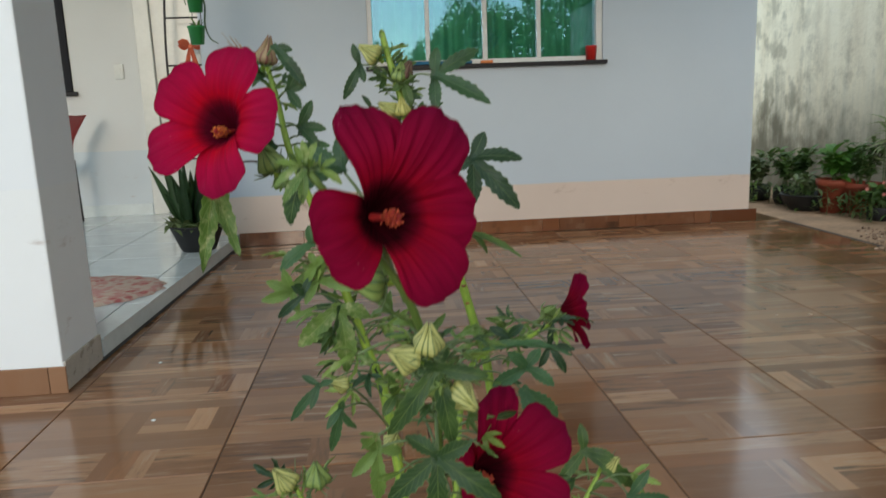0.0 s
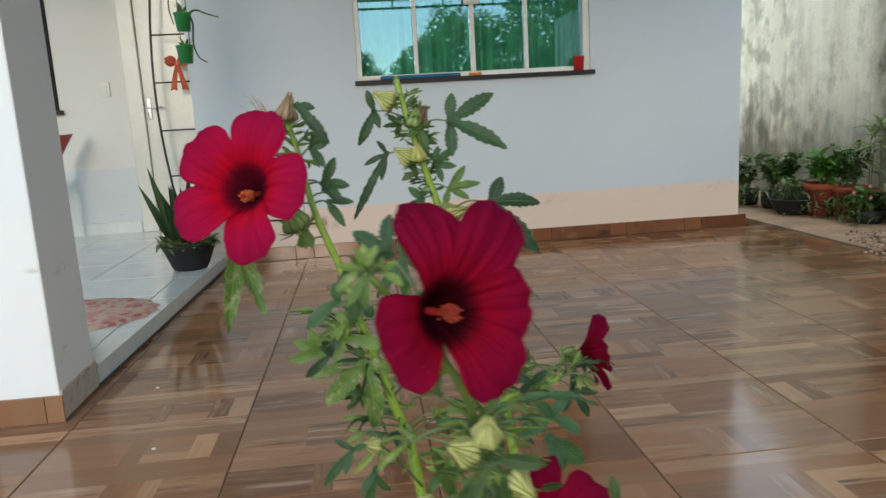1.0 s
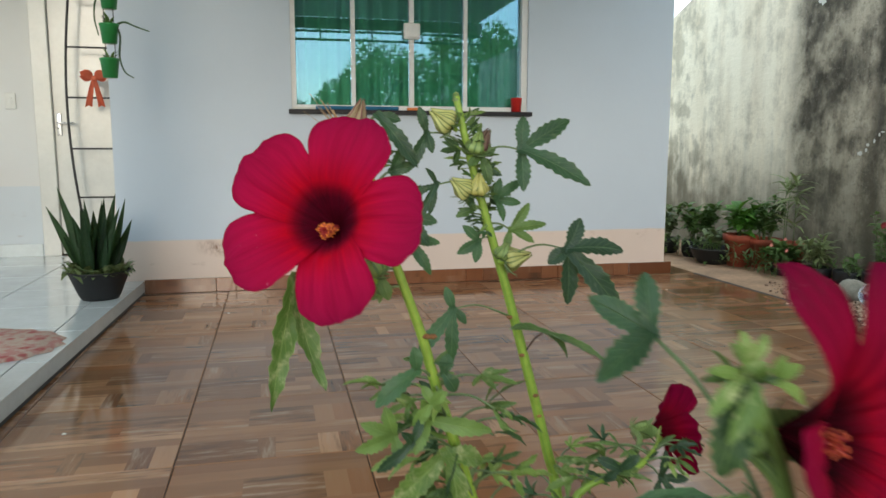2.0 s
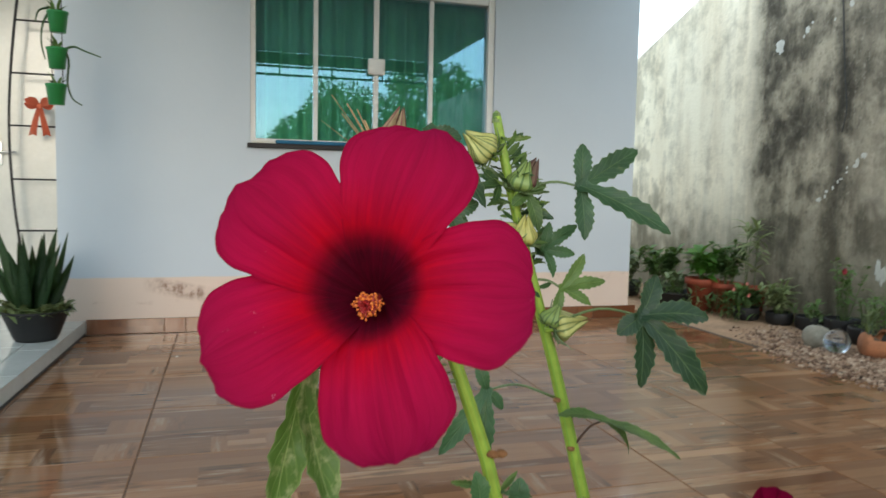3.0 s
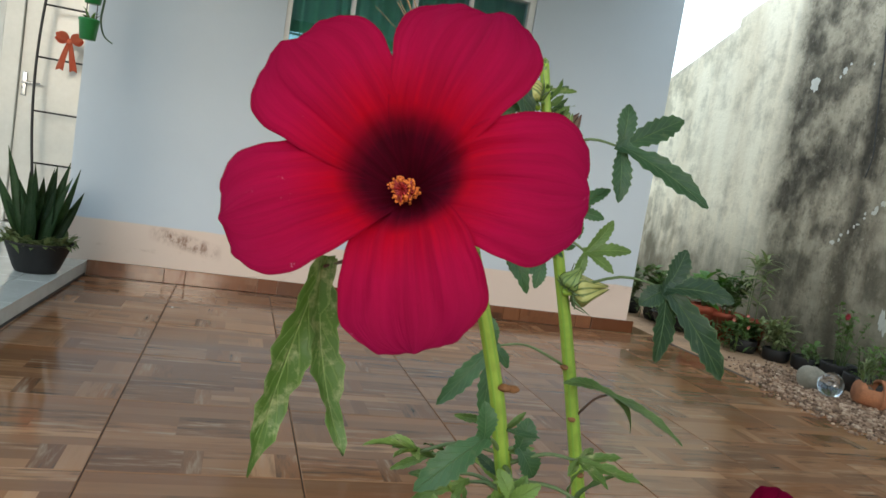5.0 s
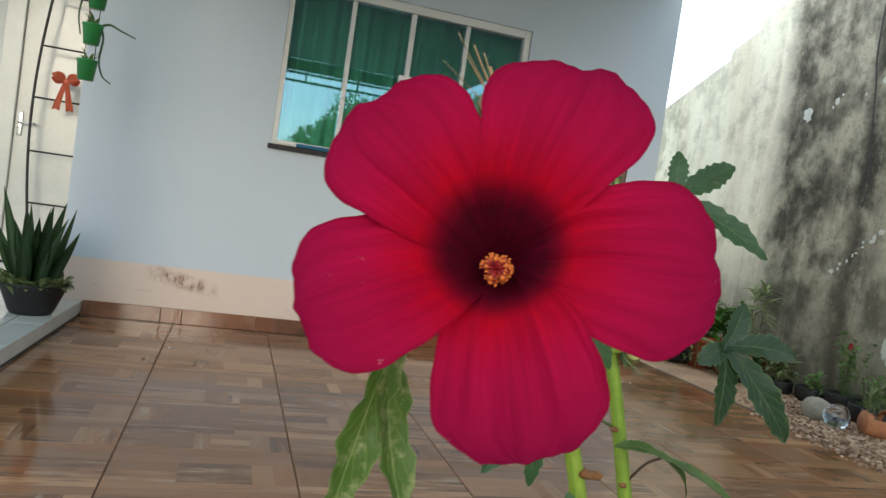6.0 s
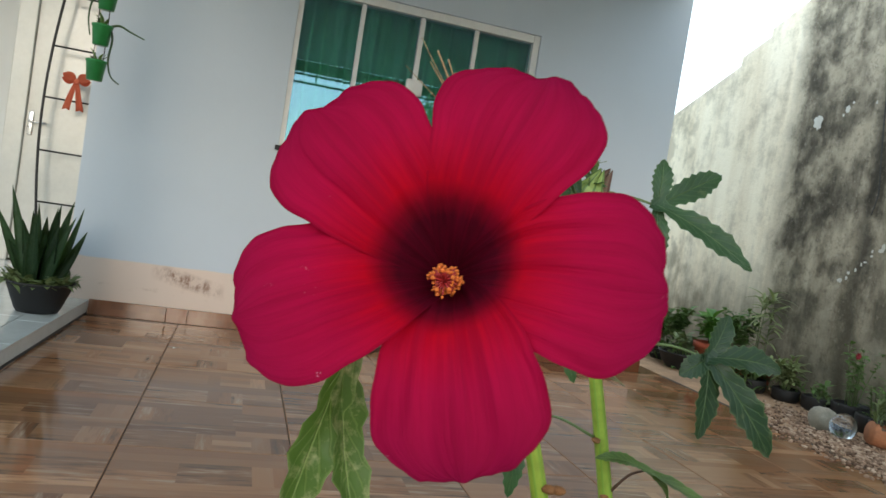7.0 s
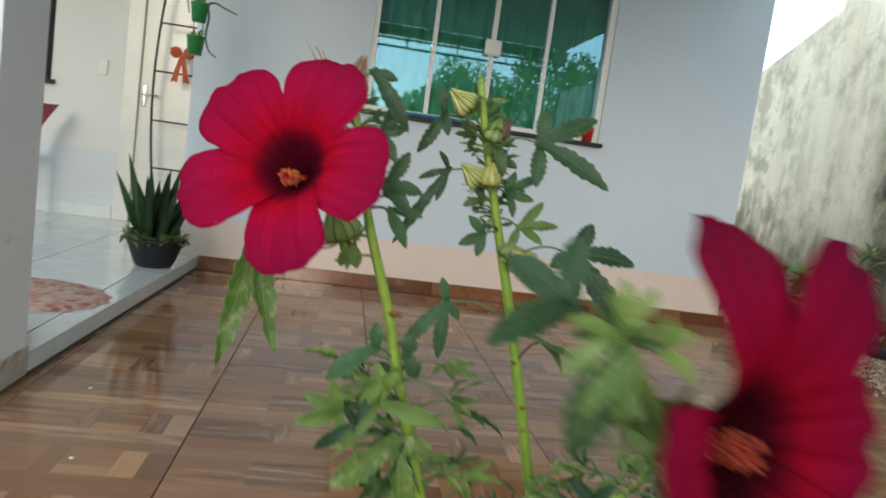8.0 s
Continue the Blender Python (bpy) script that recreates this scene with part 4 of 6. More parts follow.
def snake_plant(at):
    t = thing("snake_plant", at, "tall dark green snake plant in a black bowl pot", "potted plant")
    part("pot", lathe([(0, 0.004), (0.090, 0.0), (0.102, 0.02), (0.146, 0.135), (0.152, 0.14), (0.152, 0.147), (0.142, 0.147), (0.134, 0.125), (0, 0.115)], 28), M_BLACKPOT, t, "black plastic bowl pot")
    part("soil", lathe([(0, 0.130), (0.136, 0.124)], 20), M_SOIL, t)
    r = random.Random(8)
    tips = [(-0.235, 0.47), (-0.165, 0.57), (-0.05, 0.505), (0.025, 0.49), (0.10, 0.53), (0.16, 0.39), (-0.10, 0.42), (0.06, 0.43), (-0.02, 0.44), (0.125, 0.46), (-0.13, 0.38), (0.0, 0.37), (0.085, 0.36), (-0.07, 0.35), (0.05, 0.51), (-0.03, 0.47), (0.13, 0.50), (-0.08, 0.46), (0.15, 0.33), (-0.15, 0.32), (0.03, 0.40)]
    for i, (dx, h) in enumerate(tips):
        bx = dx * 0.32 + r.uniform(-0.015, 0.015)
        by = r.uniform(-0.07, 0.07)
        b = bmesh.new()
        add_blade(b, (bx, by, 0.13), (dx, by + r.uniform(-0.06, 0.06), h + 0.01), r.uniform(0.024, 0.034), (r.uniform(-0.5, 0.5), -1, 0.1), r.uniform(-0.08, 0.08), 9, 0.35, shape=0.55, root=0.75)
        bmesh.ops.solidify(b, geom=b.faces, thickness=0.003)
        part("leaf", b, M_SNAKE, t)
    for i in range(56):
        a, q = r.uniform(0, 6.28), r.uniform(0.08, 0.150)
        b = bmesh.new()
        for k in range(3):
            a2 = a + (k - 1) * 0.7
            add_blade(b, (q * math.cos(a), q * math.sin(a), 0.14), ((q + 0.04) * math.cos(a2), (q + 0.04) * math.sin(a2), 0.13 + r.uniform(-0.03, 0.07)), 0.013, (0, 0, 1), 0.2, 4, 0.2)
        part("small_leaf", b, M_SHRUB_GREY, t)


snake_plant((-1.005, 4.27, SLAB))


def hanging_pots(at):
    t = thing("hanging_pots", at, "three green plastic pots with trailing plants hung on one cord", "hanging planter")
    t.scale = (0.92, 0.92, 0.92)
    r = random.Random(3)
    part("cord", tube([(-0.022, 0, 0.03), (-0.022, 0, 1.580)], 0.002, 0.002, 6), M_IRON, t)
    part("cord", tube([(0.022, 0, 0.03), (0.022, 0, 1.580)], 0.002, 0.002, 6), M_IRON, t)
    for k in range(3):
        z = 0.165 * k
        b = add_lathe(bmesh.new(), [(0, 0.0), (0.034, 0.0), (0.044, 0.083), (0.047, 0.085), (0.047, 0.094), (0.042, 0.094), (0.038, 0.07), (0, 0.066)], 22, (0.006 * (k - 1), 0, z))
        pt = part("pot", b, M_GREENPOT, t, "green plastic pot")
        for j in range(9):
            a = r.uniform(0, 6.28)
            b = bmesh.new()
            add_blade(b, (0.015 * math.cos(a), 0.015 * math.sin(a), z + 0.08), (0.05 * math.cos(a), 0.05 * math.sin(a), z + 0.10 + r.uniform(0, 0.05)), 0.008, (0, 0, 1), 0.3, 4)
            part("sprig", b, M_SHRUB, t)
    part("tendril", tube([(0.02, 0, 0.25), (0.07, 0, 0.27), (0.12, -0.02, 0.25), (0.19, -0.03, 0.225)], 0.0065, 0.003, 6, 5), M_SNAKE, t)
    part("tendril", tube([(0.03, 0, 0.26), (0.05, -0.01, 0.2), (0.045, -0.02, 0.1), (0.065, -0.02, 0.03), (0.105, -0.02, 0.0)], 0.0065, 0.003, 6, 5), M_SNAKE, t)
    part("tendril", tube([(-0.03, 0, 0.42), (-0.055, -0.01, 0.36), (-0.06, -0.02, 0.28), (-0.045, -0.02, 0.2)], 0.006, 0.003, 6, 5), M_SNAKE, t)
    part("tendril", tube([(-0.03, 0, 0.44), (-0.07, -0.01, 0.42), (-0.085, -0.01, 0.37)], 0.006, 0.003, 6, 5), M_SNAKE, t)


hanging_pots((-0.815, 3.9, 1.166))

# rug on the porch
bm = bmesh.new()
n = 72
rim, inner = [], []
for i in range(n):
    a = 2 * math.pi * i / n
    q = 1 + 0.035 * math.cos(a * 18)
    rim.append(bm.verts.new((0.36 * q * math.cos(a), 0.30 * q * math.sin(a), 0.001)))
    inner.append(bm.verts.new((0.34 * q * math.cos(a), 0.28 * q * math.sin(a), 0.013)))
for i in range(n):
    j = (i + 1) % n
    bm.faces.new((rim[i], rim[j], inner[j], inner[i]))
bm.faces.new(inner)
rug = tagged(part("rug", bm, M_RUG), "oval pink floral rug with a scalloped edge on the porch tiles", "rug")
rug.location = (-1.30, 3.32, SLAB)


def red_chair(at):
    t = thing("chair", at, "red plastic chair with black legs against the porch wall", "chair")
    b = bmesh.new()
    pts = [(0.13, 0.16, 0.78), (0.02, 0.10, 0.60), (-0.02, 0.06, 0.46), (-0.2, 0.05, 0.43), (-0.36, 0.05, 0.46)]
    prev = None
    for (px, _, pz) in smooth_path(pts, 5):
        row = [b.verts.new((px, dy, pz + 0.03 * abs(dy))) for dy in (-0.2, -0.1, 0, 0.1, 0.2)]
        if prev:
            for k in range(4):
                b.faces.new((prev[k], prev[k + 1], row[k + 1], row[k]))
        prev = row
    bmesh.ops.solidify(b, geom=b.faces, thickness=0.012)
    part("seat_shell", b, M_REDPLASTIC, t)
    for lx, ly in ((0.02, -0.17), (0.02, 0.17), (-0.32, -0.17), (-0.32, 0.17)):
        part("leg", tube([(lx * 0.8, ly * 0.9, 0.46), (lx * 1.05, ly, 0.0)], 0.012, 0.010, 8), M_IRON, t)
    part("armrest", tube([(0.045, -0.2, 0.46), (0.075, -0.2, 0.47)], 0.01, 0.01, 8), M_IRON, t)


red_chair((-2.225, PY - 0.40, SLAB))
sw = tagged(part("light_switch", box(-0.035, 0.035, -0.012, 0.0, -0.055, 0.055, 0.004), M_SWITCH), "white plastic light switch on the porch wall", "switch")
sw.location = (-1.89, PY - 0.0005, 1.18)
part("rocker", box(-0.014, 0.014, -0.017, -0.0125, -0.022, 0.022, 0.002), M_SWITCH, sw)


def tub(at):
    t = thing("planter", at, "black plastic tub with a low grey plant beside the pillar", "planter")
    part("pot", lathe([(0, 0), (0.10, 0.0), (0.135, 0.24), (0.14, 0.25), (0.13, 0.25), (0.12, 0.22), (0, 0.21)], 24), M_BLACKPOT, t)
    r = random.Random(5)
    for i in range(40):
        a, q = r.uniform(0, 6.28), r.uniform(0, 0.1)
        b = add_blade(bmesh.new(), (q * math.cos(a), q * math.sin(a), 0.21), ((q + 0.05) * math.cos(a), (q + 0.05) * math.sin(a), 0.25 + r.uniform(0, 0.09)), 0.013, (0, 0, 1), 0.2, 4)
        part("leaf", b, M_SHRUB_GREY, t)


tub((-1.36, 2.62, SLAB))

# ---------- things on the window sill ----------
cup = tagged(part("cup", lathe([(0, 0), (0.030, 0.0), (0.036, 0.085), (0.038, 0.088), (0.034, 0.088), (0.028, 0.01), (0, 0.008)], 24), M_REDPLASTIC), "small red plastic cup on the window sill", "cup")
cup.location = (1.405, WY - 0.003, WZ0 - 0.002)
bm = box(0, 0.50, -0.028, 0.012, 0, 0.022, 0.008)
tagged(part("folded_cloth", bm, M_BLUE), "folded dark blue cloth along the window sill", "cloth").location = (0.145, WY - 0.003, WZ0 - 0.002)
tagged(part("sponge", box(0, 0.075, -0.025, 0.015, 0, 0.018, 0.006), M_ORANGE), "small orange sponge on the window sill", "sponge").location = (0.70, WY - 0.003, WZ0 - 0.002)
tagged(part("white_strip", box(0, 0.12, -0.025, 0.012, 0, 0.014, 0.004), M_LIME), "short white strip lying on the window sill", "strip").location = (0.015, WY - 0.003, WZ0 - 0.002)
# ---------- the flowering roselle in front ----------
PLANT = (0.06, 0.64, -0.008)
plant = thing("roselle_plant", PLANT, "tall flowering roselle with crimson blooms, lobed leaves and pale striped buds", "flowering plant")
O = Vector(PLANT)


def loc(p):
    return Vector(p) - O


def petal(ang, length, width, frame_m, mat, parent, seed, depth=0.014, close=0.0, lean=0.0035, tip=-0.004, throat=0.0135):
    """One petal: narrow claw deep in the throat, broad pleated blade, crinkled rim; v is across, u from throat to rim."""
    r = random.Random(seed)
    ph = [r.uniform(0, 6.28) for _ in range(8)]
    b = bmesh.new()
    uv = b.loops.layers.uv.verify()
    ns, nv = 34, 40
    reach = 0.057 if depth > 0.03 else 0.049
    ca, sa = math.cos(radians(ang)), math.sin(radians(ang))
    rows, radii = [], []
    for i in range(ns + 1):
        s = 1 - (1 - i / ns) ** 1.9
        row = []
        radii.append([])
        for k in range(nv + 1):
            v = 2 * k / nv - 1
            w = width * 1.25 * s ** 0.71 * math.sqrt(max(0.0, 1 - s ** 5)) + 0.0022 * (1 - s)
            q = v * math.sqrt(max(0.0, 1 - s ** 5))
            rim = 1 + 0.022 * math.sin(2.3 * q + ph[0]) + 0.011 * math.sin(7 * q + ph[1]) + 0.006 * math.sin(17 * q + ph[5]) + 0.005 * math.sin(33 * q + ph[4])
            px = length * s * (1 + (rim - 1) * s ** 3) * (1 - 0.05 * q * q * s)
            py = w * v * (1 + 0.03 * math.sin(11 * s + ph[2]) + 0.012 * s * math.sin(31 * s + ph[6]))
            rad = math.hypot(px, py)
            radii[-1].append(rad)
            z = -depth * math.exp(-(rad / throat) ** 1.33)
            z += close * rad + tip * s ** 3 + 1.7 * lean * q * s ** 1.5 + 0.0016 * q * math.sqrt(s) * (1 - s)
            z += 0.0014 * s * math.cos(2.2 * q + ph[3]) + 0.0018 * s * s * abs(q) * math.sin(9 * s + 3 * q + ph[4])
            pleat = math.sin(13 * q + ph[7]) + 0.7 * math.sin(23 * q + ph[1] + 1.5 * s)
            z += 0.00052 * pleat * math.sin(math.pi * min(1.0, s * 1.02)) ** 0.6 + 0.0010 * s ** 5 * math.sin(12 * q + ph[5])
            row.append(b.verts.new(frame_m @ Vector((px * ca - py * sa, px * sa + py * ca, z))))
        rows.append(row)
    for i in range(ns):
        for k in range(nv):
            f = b.faces.new((rows[i][k], rows[i + 1][k], rows[i + 1][k + 1], rows[i][k + 1]))
            for lp, (a, c) in zip(f.loops, ((i, k), (i + 1, k), (i + 1, k + 1), (i, k + 1))):
                lp[uv].uv = (radii[a][c] / reach, c / nv)
    return part("petal", b, mat, parent)


def flower(centre, normal, petals, mat, seed, stalk, column=0.020, column_to=(0, 0, 1), depth=0.014, close=0.0, size=1.0, throat=0.0135):
    """A five-petalled bloom: calyx and stalk as the part, petals and stamen column under it."""
    n = Vector(normal).normalized()
    ux = Vector((0, 0, 1)).cross(n) * -1
    ux = (ux if ux.dot(Vector((1, 0, 0))) > 0 else -ux).normalized() if abs(n.x) < 0.9 else Vector((0, 1, 0))
    uy = n.cross(ux).normalized()
    if uy.z < 0:
        uy = -uy
    m = Matrix(((ux.x, uy.x, n.x, 0), (ux.y, uy.y, n.y, 0), (ux.z, uy.z, n.z, 0), (0, 0, 0, 1)))
    m = Matrix.Translation(loc(centre)) @ m
    b = bmesh.new()
    back = loc(centre) - n * (depth + 0.012)
    for k in range(5):
        a = 2 * math.pi * k / 5 + 0.4
        o = m.to_3x3() @ Vector((math.cos(a), math.sin(a), 0))
        add_blade(b, back + o * 0.002, back + o * 0.013 * size + n * 0.017, 0.0068 * size, -o, 0.25, 6, 0.1, shape=0.6, root=0.6)
    for k in range(8):
        a = 2 * math.pi * k / 8
        o = m.to_3x3() @ Vector((math.cos(a), math.sin(a), 0))
        add_tube(b, [back, back + o * 0.007, back + o * 0.012 + n * 0.004], 0.0009, 0.0003, 5, 3)
    add_tube(b, [loc(p) for p in stalk] + [back], 0.0022, 0.0026, 8, 4)
    fl = part("flower", b, M_BUD_GREEN, plant, "open crimson bloom with a dark eye")
    for i, (ang, ln, wd, lean, tip) in enumerate(petals):
        petal(ang, ln, wd, m, mat, fl, seed + i, depth, close, lean, tip, throat)
    # stamen column with its anthers
    r = random.Random(seed + 50)
    b = bmesh.new()
    t0 = m @ Vector((0, 0, -depth))
    end = m @ Vector((column_to[0] * column, column_to[1] * column, -depth + column_to[2] * column))
    d = (end - t0).normalized()
    add_tube(b, [t0, t0.lerp(end, 0.5), end], 0.0022, 0.0011, 8, 3)
    anth = bmesh.new()
    side = d.cross(Vector((0.2, 0.1, 1))).normalized()
    up = d.cross(side)
    for k in range(96):
        s = 0.56 + 0.46 * (k / 96) ** 0.8
        a = k * 2.4
        o = side * math.cos(a) + up * math.sin(a)
        p0 = t0.lerp(end, min(s, 1.0))
        p1 = p0 + o * r.uniform(0.0019, 0.0043) + d * r.uniform(0.0002, 0.0022)
        add_tube(b, [p0, p1], 0.0003, 0.00025, 4)
        rad = r.uniform(0.00034, 0.00068)
        v0 = bmesh.ops.create_icosphere(anth, subdivisions=1, radius=rad)["verts"]
        for v in v0:
            v.co = v.co * r.uniform(0.65, 1.35) + p1
    for k in range(5):
        a = 2 * math.pi * k / 5
        o = side * math.cos(a) + up * math.sin(a)
        e = end + d * 0.0030 + o * 0.0027
        add_tube(b, [end, e], 0.0003, 0.0003, 4)
        for v in bmesh.ops.create_icosphere(anth, subdivisions=1, radius=0.0007)["verts"]:
            v.co += e
    part("stamen_column", b, M_COLUMN, fl, "dark red stamen column")
    part("stamen_head", anth, M_ANTHER if mat is M_PETAL else M_ANTHER_RED, fl, "orange pollen-covered head of the stamens")
    return fl


# main bloom
flower((-0.0833, 0.6359, 0.8086), (-0.381, -0.866, 0.323),
       [(71, 0.0548, 0.0250, -0.0018, -0.0015), (-3, 0.0545, 0.0256, -0.0004, 0.001), (-74, 0.0548, 0.0236, 0.0026, -0.0045), (-149, 0.0530, 0.0238, 0.0024, 0.001), (143, 0.0510, 0.0250, 0.0008, 0.0015)],
       M_PETAL, 11, [(-0.041, 0.69, 0.770), (-0.05, 0.684, 0.783)], 0.021, (0.04, -0.30, 1), 0.031, 0.0, 1.0, 0.016)
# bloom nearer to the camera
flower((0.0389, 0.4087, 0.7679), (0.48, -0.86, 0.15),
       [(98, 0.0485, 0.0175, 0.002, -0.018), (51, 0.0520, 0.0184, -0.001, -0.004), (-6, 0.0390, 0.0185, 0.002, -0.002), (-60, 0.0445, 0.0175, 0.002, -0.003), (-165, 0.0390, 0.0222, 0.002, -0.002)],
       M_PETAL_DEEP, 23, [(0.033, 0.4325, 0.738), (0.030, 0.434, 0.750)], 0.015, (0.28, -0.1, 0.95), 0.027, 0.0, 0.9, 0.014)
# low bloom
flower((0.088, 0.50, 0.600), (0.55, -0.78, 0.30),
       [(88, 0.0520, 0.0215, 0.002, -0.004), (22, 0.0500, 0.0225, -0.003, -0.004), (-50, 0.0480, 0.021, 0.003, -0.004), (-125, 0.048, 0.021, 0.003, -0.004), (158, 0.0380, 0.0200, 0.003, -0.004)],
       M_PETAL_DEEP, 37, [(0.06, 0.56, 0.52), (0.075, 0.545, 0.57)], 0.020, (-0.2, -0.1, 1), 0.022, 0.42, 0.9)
# bloom seen edge-on
flower((0.213, 0.797, 0.606), (0.91, -0.41, 0.05),
       [(90, 0.040, 0.0175, 0.003, -0.002), (18, 0.034, 0.0185, 0.003, -0.003), (-54, 0.035, 0.0185, 0.003, -0.003), (-126, 0.036, 0.0175, 0.003, -0.003), (162, 0.034, 0.0180, 0.003, -0.003)],
       M_PETAL_BACK, 41, [(0.17, 0.77, 0.603), (0.182, 0.787, 0.606)], 0.012, (0, 0, 1), 0.016, 0.36)



def stem(pts, r0, r1, name="stem", mat=M_STEM, seg=10):
    return part(name, tube([loc(p) for p in pts], r0, r1, seg, 6), mat, plant)


STEM_A = [(0.075, 0.655, -0.01), (0.055, 0.67, 0.30), (0.030, 0.69, 0.55), (0.013, 0.692, 0.62), (-0.010, 0.694, 0.695), (-0.019, 0.694, 0.728), (-0.037, 0.695, 0.780), (-0.0465, 0.712, 0.823), (-0.0555, 0.728, 0.853)]
STEM_B = [(0.11, 0.70, -0.01), (0.15, 0.80, 0.30), (0.138, 0.85, 0.52), (0.126, 0.85, 0.575), (0.104, 0.85, 0.658), (0.087, 0.85, 0.720), (0.076, 0.85, 0.756), (0.062, 0.85, 0.803), (0.050, 0.85, 0.846), (0.041, 0.85, 0.884)]
STEM_C = [(0.06, 0.60, -0.01), (0.062, 0.58, 0.40), (0.058, 0.51, 0.62), (0.0465, 0.447, 0.708), (0.026, 0.425, 0.752), (0.003, 0.411, 0.786)]
STEM_D = [(0.07, 0.66, 0.20), (0.085, 0.72, 0.45), (0.105, 0.75, 0.572), (0.164, 0.752, 0.600), (0.20, 0.785, 0.606)]
STEM_E = [(0.06, 0.62, 0.15), (0.02, 0.60, 0.36), (-0.015, 0.61, 0.47), (-0.045, 0.62, 0.545)]
STEM_F = [(0.062, 0.60, 0.12), (0.10, 0.58, 0.34), (0.15, 0.60, 0.47), (0.19, 0.62, 0.535)]
stem(STEM_A, 0.0050, 0.0019)
stem(STEM_B, 0.0056, 0.0029)
stem(STEM_C, 0.0028, 0.0016, mat=striped("dark_green_stem", (0.15, 0.23, 0.05), (0.10, 0.17, 0.04), 6, 0.45))
stem(STEM_D, 0.0042, 0.0016)
stem(STEM_E, 0.0038, 0.0016)
stem(STEM_F, 0.0040, 0.0016)
part("cut_tip", lathe([(0, 0.004), (0.0026, 0.002), (0.0031, -0.004)], 10, loc((0.041, 0.85, 0.884))), M_LEAF_PALE, plant, "pale cut end of the stem")


def knuckle(p, r):
    rr2 = random.Random(int(p[2] * 9999))
    b = bmesh.new()
    for v in bmesh.ops.create_icosphere(b, subdivisions=2, radius=r)["verts"]:
        v.co = Vector((v.co.x * rr2.uniform(0.8, 1.3), v.co.y * rr2.uniform(0.8, 1.3), v.co.z * 0.7)) + loc(p)
    part("leaf_scar", b, M_NODE, plant)


for p in ((-0.0165, 0.690, 0.728), (-0.0125, 0.691, 0.7275)):
    knuckle(p, 0.0024)
for p in ((0.088, 0.847, 0.699), (0.100, 0.847, 0.665), (0.1165, 0.847, 0.609), (0.1125, 0.846, 0.628)):
    knuckle(p, 0.0026)


def leaf(root, joint, tips, width, normal=(0, -1, 0.35), mat=M_LEAF, petiole=M_STEM_DARK, ruffle=0.014, bend=0.18, seed=0, fold=0.26, shape=1.12):
    """A palmate leaf: stalk from root to joint, then a toothed lobe to each tip."""
    rr3 = random.Random(seed + int(joint[0] * 5000) + int(joint[2] * 3000))
    b = bmesh.new()
    j = loc(joint)
    big = max((Vector(t) - Vector(joint)).length for t in tips)
    for i, t in enumerate(tips):
        e = loc(t)
        ln = (e - j).length
        w = width * (0.55 + 0.45 * ln / big)
        nn = Vector(normal) + Vector((rr3.uniform(-0.3, 0.3), rr3.uniform(-0.2, 0.2), rr3.uniform(-0.3, 0.3)))
        add_blade(b, j - (e - j) * 0.05, e, w, nn, bend * rr3.uniform(0.4, 1.5), 16, fold, 0.11, shape, 0, ruffle, rr3.uniform(0, 6), 0.62, 0.72)
    if root is not None:
        q = loc(root)
        mid = q.lerp(j, 0.55) + Vector((0, 0, 0.12 * (q - j).length))
        add_tube(b, [q, mid, j], 0.0010, 0.0007, 6, 4, mat=1)
    return part("leaf", b, [mat, petiole], plant)


# leaves that stand clear of the clump
leaf((0.054, 0.85, 0.835), (0.089, 0.826, 0.841), [(0.0925, 0.832, 0.868), (0.134, 0.836, 0.866), (0.139, 0.802, 0.813), (0.088, 0.816, 0.808)], 0.0078, mat=M_LEAF_COOL)
leaf((0.080, 0.85, 0.748), (0.120, 0.800, 0.763), [(0.133, 0.806, 0.787), (0.168, 0.800, 0.760), (0.163, 0.792, 0.713), (0.1195, 0.797, 0.719), (0.1035, 0.800, 0.752)], 0.0092, mat=M_LEAF_COOL)
leaf((-0.042, 0.694, 0.770), (-0.094, 0.684, 0.768), [(-0.110, 0.684, 0.690), (-0.079, 0.676, 0.703)], 0.0070, (0.35, -1, 0.1), M_LEAF_PALE, M_STEM_RED, 0.026, -0.14, 0, 0.5, 0.8)
leaf((0.102, 0.85, 0.664), (0.114, 0.832, 0.688), [(0.171, 0.826, 0.659), (0.137, 0.836, 0.662), (0.086, 0.842, 0.690)], 0.0061, (0, -0.5, 1), M_LEAF, M_STEM_RED, 0.006, 0.22)
leaf((0.088, 0.85, 0.700), (0.039, 0.85, 0.708), [(0.033, 0.853, 0.727), (0.037, 0.846, 0.662), (0.007, 0.848, 0.668), (0.05, 0.848, 0.695)], 0.0061, mat=M_LEAF_COOL)
leaf((-0.012, 0.694, 0.70), (-0.024, 0.684, 0.709), [(-0.050, 0.680, 0.689), (-0.026, 0.684, 0.724)], 0.0058, mat=M_LEAF_COOL)
leaf((-0.012, 0.694, 0.70), (-0.006, 0.690, 0.704), [(0.002, 0.69, 0.692), (-0.003, 0.692, 0.716)], 0.0050, mat=M_LEAF_COOL)
leaf((-0.004, 0.694, 0.675), (-0.020, 0.670, 0.683), [(0.017, 0.662, 0.676), (-0.013, 0.664, 0.704), (-0.025, 0.664, 0.698), (-0.03, 0.66, 0.666)], 0.0052, mat=M_LEAF)
leaf((-0.004, 0.694, 0.672), (-0.040, 0.672, 0.674), [(-0.060, 0.670, 0.684), (-0.064, 0.664, 0.670), (-0.046, 0.668, 0.694), (-0.036, 0.664, 0.658)], 0.0045, mat=M_LEAF)
